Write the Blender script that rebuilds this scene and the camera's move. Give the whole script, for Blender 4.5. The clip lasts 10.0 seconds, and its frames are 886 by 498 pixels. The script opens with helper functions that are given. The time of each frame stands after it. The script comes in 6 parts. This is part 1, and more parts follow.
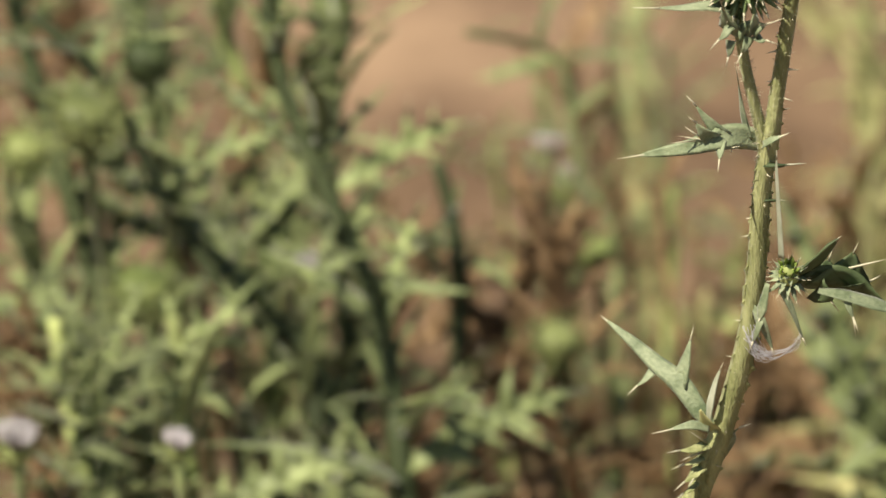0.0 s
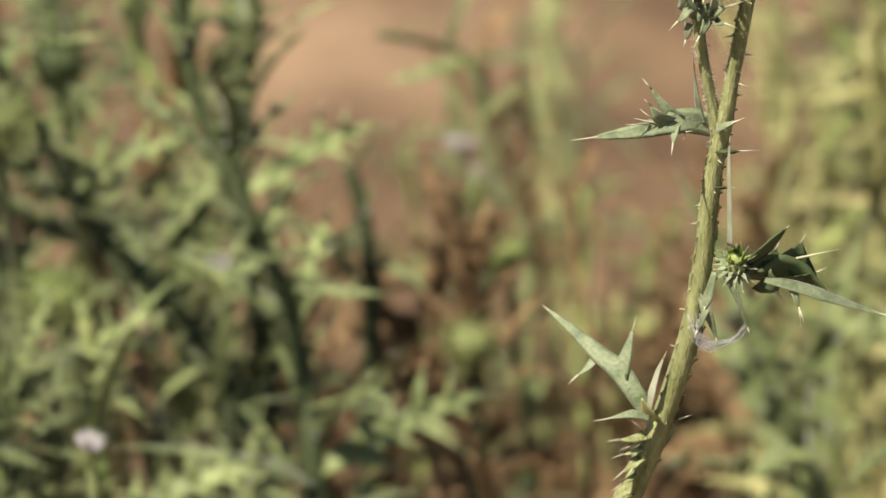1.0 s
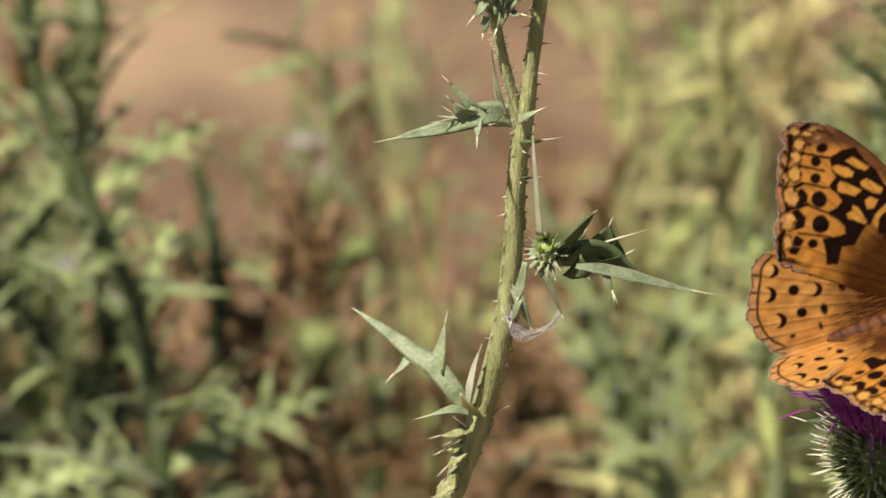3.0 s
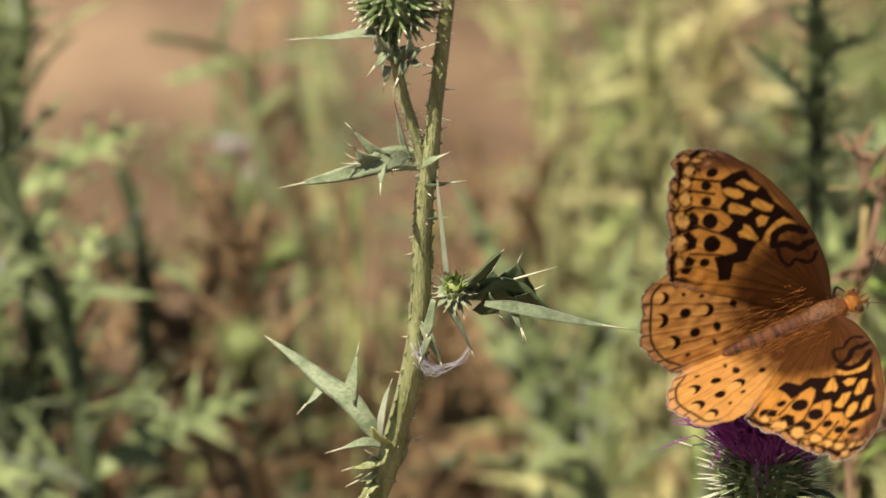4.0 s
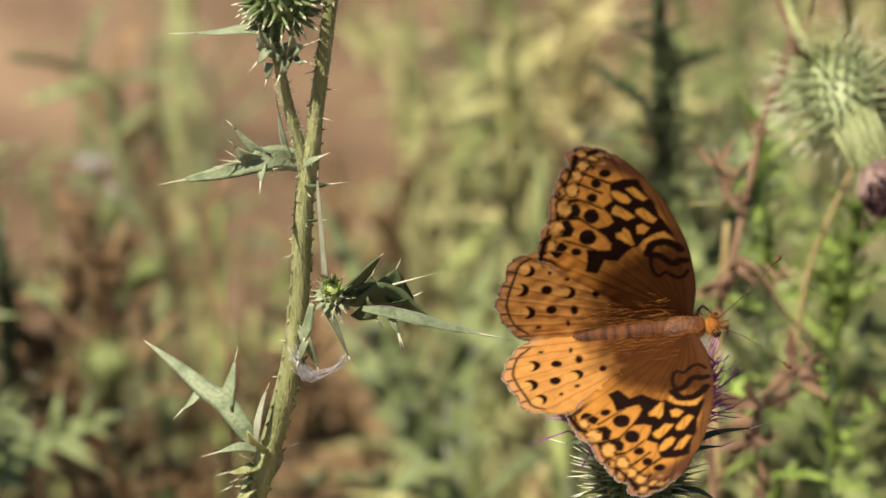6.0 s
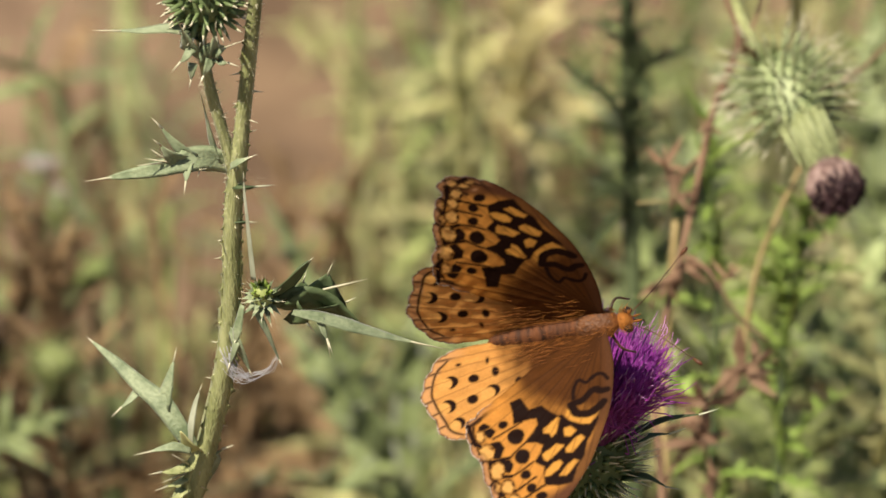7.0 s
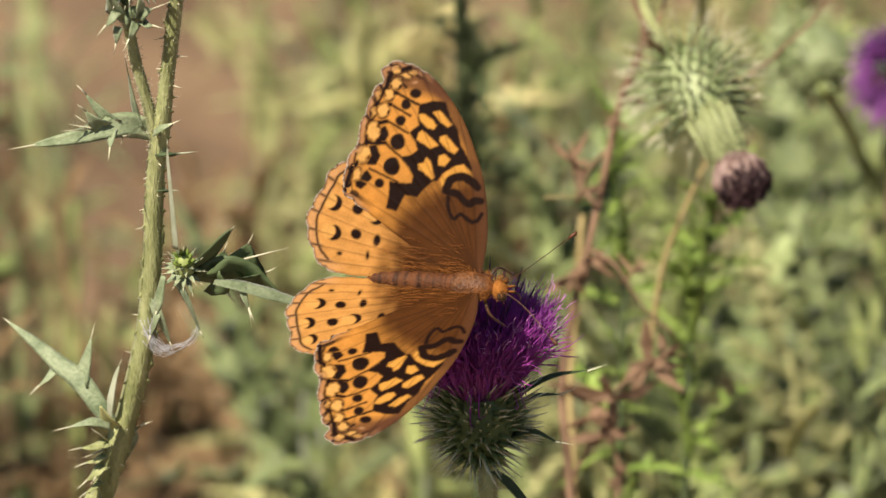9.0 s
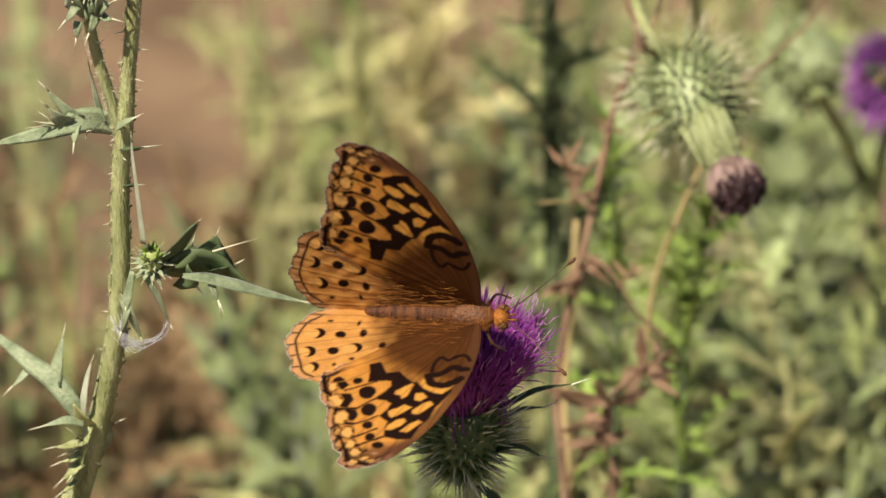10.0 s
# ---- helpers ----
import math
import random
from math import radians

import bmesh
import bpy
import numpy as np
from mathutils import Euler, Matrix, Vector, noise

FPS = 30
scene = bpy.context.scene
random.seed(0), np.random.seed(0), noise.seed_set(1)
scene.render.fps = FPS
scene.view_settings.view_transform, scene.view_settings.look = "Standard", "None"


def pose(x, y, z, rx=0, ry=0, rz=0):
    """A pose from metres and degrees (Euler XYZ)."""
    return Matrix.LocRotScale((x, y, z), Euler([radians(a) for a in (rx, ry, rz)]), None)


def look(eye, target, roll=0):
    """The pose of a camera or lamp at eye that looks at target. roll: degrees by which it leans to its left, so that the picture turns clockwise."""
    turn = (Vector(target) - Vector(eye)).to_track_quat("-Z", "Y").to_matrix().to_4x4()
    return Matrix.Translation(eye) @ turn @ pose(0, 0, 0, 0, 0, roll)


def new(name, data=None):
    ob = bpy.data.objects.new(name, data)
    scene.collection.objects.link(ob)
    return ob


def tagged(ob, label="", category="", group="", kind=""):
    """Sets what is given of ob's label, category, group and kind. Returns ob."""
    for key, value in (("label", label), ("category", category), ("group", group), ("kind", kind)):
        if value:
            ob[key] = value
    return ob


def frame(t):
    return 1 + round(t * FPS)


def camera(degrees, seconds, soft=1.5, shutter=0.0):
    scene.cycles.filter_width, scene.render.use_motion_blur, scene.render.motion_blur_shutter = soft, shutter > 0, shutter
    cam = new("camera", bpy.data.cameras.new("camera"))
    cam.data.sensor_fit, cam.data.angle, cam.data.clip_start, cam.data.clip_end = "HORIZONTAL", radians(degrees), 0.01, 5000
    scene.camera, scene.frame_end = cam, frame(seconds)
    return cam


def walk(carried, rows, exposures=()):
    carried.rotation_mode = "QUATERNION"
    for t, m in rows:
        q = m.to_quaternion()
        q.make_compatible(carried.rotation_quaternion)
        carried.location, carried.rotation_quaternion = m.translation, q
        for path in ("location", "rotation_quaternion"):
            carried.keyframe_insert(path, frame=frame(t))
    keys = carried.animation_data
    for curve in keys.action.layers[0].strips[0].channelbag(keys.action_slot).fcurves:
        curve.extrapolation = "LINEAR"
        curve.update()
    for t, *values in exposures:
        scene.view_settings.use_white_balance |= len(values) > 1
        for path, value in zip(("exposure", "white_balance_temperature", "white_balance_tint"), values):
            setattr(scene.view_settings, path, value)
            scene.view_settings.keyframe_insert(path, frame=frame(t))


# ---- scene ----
# ---------------------------------------------------------------- camera
VIEW = 4.28                       # a long lens
FOCAL = 784 / math.tan(radians(VIEW / 2))
DIP = 28.0                        # the view looks down on the plants
EYE = Vector((0, -2 * math.cos(radians(DIP)), 0.56 + 2 * math.sin(radians(DIP))))
MID = 1318                        # middle of the pan, in steps across the whole sweep
AHEAD = Vector((0, math.cos(radians(DIP)), -math.sin(radians(DIP))))
UP = Vector((0, math.sin(radians(DIP)), math.cos(radians(DIP))))
RIGHT = Vector((1, 0, 0))


def place(u, v, d=2.0):
    """The point of the world at (u, v) of the sweep, d metres ahead of the eye."""
    nod = radians(-DIP) - (v - 441) / FOCAL
    yaw = (MID - u) / FOCAL / math.cos(radians(DIP))
    way = Vector((-math.sin(yaw) * math.cos(nod), math.cos(yaw) * math.cos(nod), math.sin(nod)))
    return EYE + way * (d / way.dot(AHEAD))


def aim(ox, oy):
    nod = radians(-DIP) - oy / FOCAL
    yaw = (MID - 784 - ox) / FOCAL / math.cos(radians(DIP))
    return Matrix.Translation(EYE) @ Euler((radians(90) + nod, 0, yaw)).to_matrix().to_4x4()


cam = camera(VIEW, 10.0, soft=1.6)
cam.data.dof.use_dof = True
cam.data.dof.focus_distance = 2.0
cam.data.dof.aperture_fstop = 33
walk(cam, [
    (0, aim(-3, 3)), (0.5, aim(72, 5)), (1.0, aim(153, -1)), (1.5, aim(235, -2)), (2.0, aim(297, 2)), (2.2, aim(320, 2)),
    (3.3, aim(463, 2)), (3.5, aim(487, 2)), (4.0, aim(555, -1)), (4.5, aim(628, -4)), (5.0, aim(700, -12)),
    (5.5, aim(755, -30)), (5.7, aim(772, -32)), (6.8, aim(873, -31)), (7.0, aim(890, -30)), (7.5, aim(934, -27)),
    (8.0, aim(991, -23)), (8.5, aim(1028, -22)), (9.0, aim(1055, -22)), (9.5, aim(1081, -26)), (10.0, aim(1065, -31)),
], exposures=[(0, 0.45, 7000, 8), (10, 0.50, 7000, 8)])

# ---------------------------------------------------------------- light
SUN = Vector((-0.36, -0.36, 0.86)).normalized()
world = bpy.data.worlds.new("sky")
scene.world = world
world.use_nodes = True
wn, wl = world.node_tree.nodes, world.node_tree.links
sky = wn.new("ShaderNodeTexSky")
sky.sky_type, sky.sun_disc = "NISHITA", False
sky.sun_elevation, sky.sun_rotation = math.asin(SUN.z), math.atan2(SUN.x, SUN.y)
wn["Background"].inputs[1].default_value = 0.055
wl.new(sky.outputs[0], wn["Background"].inputs[0])
sun = new("sun", bpy.data.lights.new("sun", "SUN"))
sun.data.energy, sun.data.angle, sun.data.color = 5.0, radians(0.53), (1.0, 0.93, 0.82)
sun.matrix_world = look(SUN * 5, (0, 0, 0))

# ---------------------------------------------------------------- materials


def shader(name, dark, light, rough=0.6, scale=60.0, bump=0.3, through_light=0.0, vary=0.25, sheen=0.0, stretch=(1, 1, 1), fine=6.0):
    """A two-tone surface: broad patches, fine grain in relief, each piece a little different, some light passing through."""
    m = bpy.data.materials.new(name)
    m.use_nodes = True
    n, l = m.node_tree.nodes, m.node_tree.links
    p, out = n["Principled BSDF"], n["Material Output"]
    tc, mp = n.new("ShaderNodeTexCoord"), n.new("ShaderNodeMapping")
    mp.inputs["Scale"].default_value = stretch
    l.new(tc.outputs["Object"], mp.inputs["Vector"])
    a, b = n.new("ShaderNodeTexNoise"), n.new("ShaderNodeTexNoise")
    a.inputs["Scale"].default_value, b.inputs["Scale"].default_value = scale, scale * fine
    a.inputs["Detail"].default_value = 4
    l.new(mp.outputs[0], a.inputs["Vector"]), l.new(mp.outputs[0], b.inputs["Vector"])
    mix = n.new("ShaderNodeMath")
    mix.operation = "MULTIPLY_ADD"
    mix.inputs[1].default_value, mix.inputs[2].default_value = 0.35, -0.17
    l.new(b.outputs[0], mix.inputs[0])
    add = n.new("ShaderNodeMath")
    l.new(a.outputs[0], add.inputs[0]), l.new(mix.outputs[0], add.inputs[1])
    ramp = n.new("ShaderNodeValToRGB")
    ramp.color_ramp.elements[0].position, ramp.color_ramp.elements[1].position = 0.3, 0.7
    ramp.color_ramp.elements[0].color, ramp.color_ramp.elements[1].color = (*dark, 1), (*light, 1)
    l.new(add.outputs[0], ramp.inputs[0])
    info, ran = n.new("ShaderNodeObjectInfo"), n.new("ShaderNodeMapRange")
    ran.inputs["To Min"].default_value, ran.inputs["To Max"].default_value = 1 - vary, 1 + vary
    l.new(info.outputs["Random"], ran.inputs["Value"])
    hsv = n.new("ShaderNodeHueSaturation")
    l.new(ramp.outputs[0], hsv.inputs["Color"]), l.new(ran.outputs[0], hsv.inputs["Value"])
    l.new(hsv.outputs[0], p.inputs["Base Color"])
    p.inputs["Roughness"].default_value = rough
    p.inputs["Specular IOR Level"].default_value = 0.3
    p.inputs["Sheen Weight"].default_value = sheen
    bm_ = n.new("ShaderNodeBump")
    bm_.inputs["Strength"].default_value, bm_.inputs["Distance"].default_value = bump, 0.0004
    l.new(b.outputs[0], bm_.inputs["Height"]), l.new(bm_.outputs[0], p.inputs["Normal"])
    if through_light:
        t, mx = n.new("ShaderNodeBsdfTranslucent"), n.new("ShaderNodeMixShader")
        mx.inputs[0].default_value = through_light
        l.new(hsv.outputs[0], t.inputs["Color"])
        l.new(p.outputs[0], mx.inputs[1]), l.new(t.outputs[0], mx.inputs[2])
        l.new(mx.outputs[0], out.inputs["Surface"])
    return m


M = {
    "soil": shader("soil", (0.138, 0.086, 0.055), (0.335, 0.225, 0.142), 0.95, 21, 0.8, vary=0, fine=9),
    "stem": shader("stem", (0.185, 0.205, 0.070), (0.47, 0.485, 0.23), 0.55, 420, 1.0, 0.05, 0.05, 0.1, (1, 1, 0.25)),
    "blade": shader("blade", (0.14, 0.185, 0.095), (0.36, 0.41, 0.25), 0.55, 260, 0.5, 0.18, 0.15, 0.2),
    "pale_leaf": shader("pale_leaf", (0.40, 0.43, 0.30), (0.60, 0.62, 0.48), 0.6, 200, 0.2, 0.2, 0.1),
    "spine": shader("spine", (0.56, 0.52, 0.36), (0.78, 0.74, 0.56), 0.5, 200, 0.1, 0.1, 0.1),
    "bract": shader("bract", (0.10, 0.15, 0.05), (0.22, 0.28, 0.13), 0.5, 200, 0.2, 0.05, 0.2),
    "core": shader("core", (0.05, 0.08, 0.025), (0.11, 0.15, 0.06), 0.55, 200, 0.3),
    "bee_wing": shader("bee_wing", (0.10, 0.07, 0.05), (0.2, 0.15, 0.11), 0.3, 200, 0.1, 0.3),
    "floret": shader("floret", (0.21, 0.020, 0.25), (0.49, 0.078, 0.47), 0.5, 150, 0.1, 0.3, 0.15, 0.1),
    # lighter copy of floret: sunlight on the far flower is painted into the colour
    "floret_pale": shader("floret_pale", (0.26, 0.06, 0.33), (0.52, 0.19, 0.56), 0.5, 150, 0.1, 0.3, 0.15, 0.1),
    "stigma": shader("stigma", (0.40, 0.12, 0.42), (0.66, 0.34, 0.64), 0.45, 150, 0.1, 0.2, 0.15, 0.1),
    "withered_pale": shader("withered_pale", (0.16, 0.085, 0.07), (0.46, 0.33, 0.30), 0.8, 420, 0.3, 0.1, 0.1),
    # dark copy of withered_pale: shade on the tuft's outer end, put into the colour
    "withered_dark": shader("withered_dark", (0.016, 0.007, 0.010), (0.075, 0.034, 0.038), 0.7, 420, 0.3, 0.0, 0.1),
    "pale_neck": shader("pale_neck", (0.24, 0.275, 0.12), (0.44, 0.47, 0.245), 0.5, 200, 0.2, 0.15, 0.15),
    "floret_dark": shader("floret_dark", (0.03, 0.012, 0.05), (0.09, 0.02, 0.11), 0.5, 150, 0.1),
    "bract_tip": shader("bract_tip", (0.42, 0.43, 0.29), (0.70, 0.71, 0.55), 0.5, 200, 0.1),
    # darker copy of blade, with the shade on leaves turned from the sun painted in
    "blade_shaded": shader("blade_shaded", (0.045, 0.07, 0.032), (0.10, 0.135, 0.06), 0.6, 90, 0.6, 0.04, 0.1),
    "leaf_grey": shader("leaf_grey", (0.080, 0.108, 0.036), (0.315, 0.37, 0.154), 0.5, 40, 0.3, 0.12, 0.36, 0.2),
    "leaf_green": shader("leaf_green", (0.125, 0.162, 0.047), (0.375, 0.42, 0.160), 0.5, 40, 0.3, 0.15, 0.5, 0.1),
    "leaf_fresh": shader("leaf_fresh", (0.14, 0.22, 0.04), (0.36, 0.47, 0.12), 0.5, 60, 0.3, 0.25, 0.3),
    "leaf_yellow": shader("leaf_yellow", (0.24, 0.25, 0.10), (0.54, 0.51, 0.25), 0.6, 40, 0.3, 0.18, 0.4),
    "leaf_straw": shader("leaf_straw", (0.55, 0.48, 0.22), (0.75, 0.68, 0.36), 0.7, 40, 0.3, 0.2, 0.15),
    "leaf_brown": shader("leaf_brown", (0.125, 0.077, 0.040), (0.30, 0.195, 0.102), 0.7, 40, 0.3, 0.12, 0.4),
    # leaf green darkened: shade among the weeds is put into the colour
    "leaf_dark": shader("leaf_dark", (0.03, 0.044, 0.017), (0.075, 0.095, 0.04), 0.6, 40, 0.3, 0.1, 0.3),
    "twig": shader("twig", (0.12, 0.068, 0.042), (0.29, 0.175, 0.11), 0.8, 120, 0.5, 0.0, 0.2, 0, (1, 1, 0.2)),
    "dry_leaf": shader("dry_leaf", (0.25, 0.145, 0.09), (0.45, 0.29, 0.19), 0.8, 80, 0.5, 0.2, 0.25),
    "straw_stalk": shader("straw_stalk", (0.26, 0.185, 0.075), (0.42, 0.32, 0.15), 0.7, 90, 0.3, 0.0, 0.2, 0, (1, 1, 0.1)),
    "fluff": shader("fluff", (0.5, 0.47, 0.47), (0.72, 0.69, 0.7), 0.9, 150, 0.2, 0.3, 0.1),
    "silk": shader("silk", (0.55, 0.55, 0.6), (0.8, 0.8, 0.82), 0.4, 200, 0.0, 0.3, 0.0),
    "fur": shader("fur", (0.24, 0.075, 0.013), (0.50, 0.19, 0.036), 0.75, 500, 0.8, 0.0, 0.1),
    "abdomen": shader("abdomen", (0.034, 0.012, 0.005), (0.165, 0.055, 0.017), 0.7, 260, 0.6, stretch=(4, 0.7, 0.7)),
    "thorax": shader("thorax", (0.045, 0.017, 0.007), (0.20, 0.072, 0.02), 0.5, 350, 0.8, 0.0, 0.0),
    "eye": shader("eye", (0.02, 0.012, 0.008), (0.06, 0.035, 0.02), 0.15, 300, 0.0),
    "horn": shader("horn", (0.04, 0.02, 0.012), (0.13, 0.06, 0.03), 0.4, 400, 0.1),
    "horn_tip": shader("horn_tip", (0.06, 0.022, 0.01), (0.14, 0.05, 0.02), 0.5, 400, 0.1),
    "bee_fur": shader("bee_fur", (0.01, 0.009, 0.008), (0.04, 0.035, 0.03), 0.8, 300, 0.5, sheen=0.3),
    "bee_yellow": shader("bee_yellow", (0.45, 0.3, 0.03), (0.6, 0.45, 0.08), 0.8, 300, 0.5, sheen=0.3),
}


def patchy_soil(m):
    """Soil darkened outside one pale patch, its border uneven, and lighter crumbs elsewhere."""
    n, l = m.node_tree.nodes, m.node_tree.links
    p = n["Principled BSDF"]
    dry = p.inputs["Base Color"].links[0].from_socket
    tc = n.new("ShaderNodeTexCoord")
    spots, edge, far = n.new("ShaderNodeTexNoise"), n.new("ShaderNodeTexNoise"), n.new("ShaderNodeVectorMath")
    spots.inputs["Scale"].default_value, spots.inputs["Detail"].default_value = 2.3, 5
    edge.inputs["Scale"].default_value, edge.inputs["Detail"].default_value = 9.0, 6
    far.operation = "DISTANCE"
    far.inputs[1].default_value = (-0.085, 1.2, 0)
    for node in (spots, edge, far):
        l.new(tc.outputs["Object"], node.inputs[0])
    add, one, two, both, mix = n.new("ShaderNodeMath"), n.new("ShaderNodeMapRange"), n.new("ShaderNodeMapRange"), n.new("ShaderNodeMath"), n.new("ShaderNodeMixRGB")
    add.operation, both.operation = "MULTIPLY_ADD", "MULTIPLY"
    add.inputs[1].default_value = 0.16
    l.new(edge.outputs[0], add.inputs[0]), l.new(far.outputs["Value"], add.inputs[2])
    one.inputs["From Min"].default_value, one.inputs["From Max"].default_value = 0.11, 0.175
    two.inputs["From Min"].default_value, two.inputs["From Max"].default_value = 0.75, 0.45
    two.inputs["To Min"].default_value = 0.35
    l.new(add.outputs[0], one.inputs["Value"]), l.new(spots.outputs[0], two.inputs["Value"])
    l.new(one.outputs[0], both.inputs[0]), l.new(two.outputs[0], both.inputs[1])
    l.new(both.outputs[0], mix.inputs[0])
    tint = n.new("ShaderNodeMixRGB")
    tint.blend_type = "MULTIPLY"
    tint.inputs[0].default_value = 1.0
    tint.inputs[2].default_value = (0.60, 0.575, 0.54, 1)
    l.new(dry, tint.inputs[1]), l.new(dry, mix.inputs[1]), l.new(tint.outputs[0], mix.inputs[2])
    l.new(mix.outputs[0], p.inputs["Base Color"])


patchy_soil(M["soil"])


def wing_material():
    m = bpy.data.materials.new("wing_scales")
    m.use_nodes = True
    n, l = m.node_tree.nodes, m.node_tree.links
    p, out = n["Principled BSDF"], n["Material Output"]
    col = n.new("ShaderNodeVertexColor")
    col.layer_name = "pattern"
    tc, nz = n.new("ShaderNodeTexCoord"), n.new("ShaderNodeTexNoise")
    nz.inputs["Scale"].default_value, nz.inputs["Detail"].default_value = 2500, 3
    l.new(tc.outputs["Object"], nz.inputs["Vector"])
    ran, hsv = n.new("ShaderNodeMapRange"), n.new("ShaderNodeHueSaturation")
    ran.inputs["To Min"].default_value, ran.inputs["To Max"].default_value = 0.8, 1.2
    l.new(nz.outputs[0], ran.inputs["Value"]), l.new(ran.outputs[0], hsv.inputs["Value"]), l.new(col.outputs[0], hsv.inputs["Color"])
    l.new(hsv.outputs[0], p.inputs["Base Color"])
    p.inputs["Roughness"].default_value, p.inputs["Specular IOR Level"].default_value = 0.65, 0.06
    bu = n.new("ShaderNodeBump")
    bu.inputs["Strength"].default_value, bu.inputs["Distance"].default_value = 0.25, 0.0002
    l.new(nz.outputs[0], bu.inputs["Height"]), l.new(bu.outputs[0], p.inputs["Normal"])
    t, mx = n.new("ShaderNodeBsdfTranslucent"), n.new("ShaderNodeMixShader")
    mx.inputs[0].default_value = 0.30
    l.new(hsv.outputs[0], t.inputs["Color"]), l.new(p.outputs[0], mx.inputs[1]), l.new(t.outputs[0], mx.inputs[2])
    l.new(mx.outputs[0], out.inputs["Surface"])
    return m


WING = wing_material()

# ---------------------------------------------------------------- building helpers


def part(name, data, material, parent=None, label="", m=None):
    """Links a bmesh or a mesh as one object under its thing."""
    if isinstance(data, bmesh.types.BMesh):
        me = bpy.data.meshes.new(name)
        data.to_mesh(me)
        data.free()
        for f in me.polygons:
            f.use_smooth = True
    else:
        me = data
    if not me.materials:
        for x in material if isinstance(material, (list, tuple)) else [material]:
            me.materials.append(M[x] if isinstance(x, str) else x)
    ob = new(name, me)
    if parent:
        ob.parent = parent
    if m is not None:
        ob.matrix_basis = m
    return tagged(ob, label)


def thing(name, at, label, category, group="", kind=""):
    ob = new(name)
    ob.empty_display_size = 0.02
    ob.matrix_basis = Matrix.Translation(at)
    return tagged(ob, label, category, group, kind)


def smooth_line(pts, k=5):
    """A smooth curve through the points, k steps between two of them."""
    pts = [Vector(p) for p in pts]
    if len(pts) < 3:
        return [pts[0].lerp(pts[-1], i / k) for i in range(k + 1)]
    ext = [2 * pts[0] - pts[1], *pts, 2 * pts[-1] - pts[-2]]
    out = []
    for i in range(1, len(ext) - 2):
        a, b, c, d = ext[i - 1:i + 3]
        for j in range(k):
            t = j / k
            out.append(0.5 * (2 * b + (c - a) * t + (2 * a - 5 * b + 4 * c - d) * t * t + (3 * b - a - 3 * c + d) * t ** 3))
    return out + [pts[-1]]


def tube(bm, pts, radii, n=8, mat=0, ridge=0.0):
    """A tapered round bar along pts; radii at its ends or at every point."""
    pts = [Vector(p) for p in pts]
    if len(radii) == 2 and len(pts) != 2:
        radii = [radii[0] + (radii[1] - radii[0]) * i / (len(pts) - 1) for i in range(len(pts))]
    side, rings = None, []
    for i, p in enumerate(pts):
        way = (pts[min(i + 1, len(pts) - 1)] - pts[max(i - 1, 0)]).normalized()
        if side is None:
            side = way.orthogonal().normalized()
        side = (side - way * side.dot(way)).normalized()
        up = way.cross(side)
        ring = []
        for k in range(n):
            a = 2 * math.pi * k / n
            r = radii[i] * (1 + (ridge if k % 2 else -ridge))
            ring.append(bm.verts.new(p + (side * math.cos(a) + up * math.sin(a)) * r))
        rings.append(ring)
    for a, b in zip(rings, rings[1:]):
        for k in range(n):
            bm.faces.new((a[k], a[(k + 1) % n], b[(k + 1) % n], b[k])).material_index = mat
    bm.faces.new(rings[0][::-1]).material_index = mat
    bm.faces.new(rings[-1]).material_index = mat


def blade(bm, pts, widths, facing, fold=0.25, thick=0.0004, mat=0):
    """A leaf blade or lobe: a keeled strip with thin edges along pts, its face turned to facing."""
    pts = [Vector(p) for p in pts]
    n = len(pts)
    widths = np.interp(np.linspace(0, 1, n), np.linspace(0, 1, len(widths)), widths)
    rows = []
    for i, p in enumerate(pts):
        way = (pts[min(i + 1, n - 1)] - pts[max(i - 1, 0)]).normalized()
        s = way.cross(Vector(facing))
        s = s.normalized() if s.length > 1e-6 else way.orthogonal().normalized()
        up = s.cross(way).normalized()
        w, th = widths[i] / 2, min(thick, widths[i] * 0.3)
        rows.append([bm.verts.new(q) for q in (p - s * w + up * fold * w, p - s * w * 0.5 + up * (fold * 0.4 * w + th * 0.4), p + up * th * 0.2, p + s * w * 0.5 + up * (fold * 0.4 * w + th * 0.4), p + s * w + up * fold * w, p - up * th)])
    for a, b in zip(rows, rows[1:]):
        for k in range(6):
            bm.faces.new((a[k], a[(k + 1) % 6], b[(k + 1) % 6], b[k])).material_index = mat
    bm.faces.new(rows[0][::-1]).material_index = mat
    bm.faces.new(rows[-1]).material_index = mat


def prick(bm, root, tip, r=0.0004, mat=1, n=4):
    """A straight sharp spine."""
    root, tip = Vector(root), Vector(tip)
    tube(bm, [root, root.lerp(tip, 0.5), tip], [r, r * 0.6, r * 0.12], n, mat)


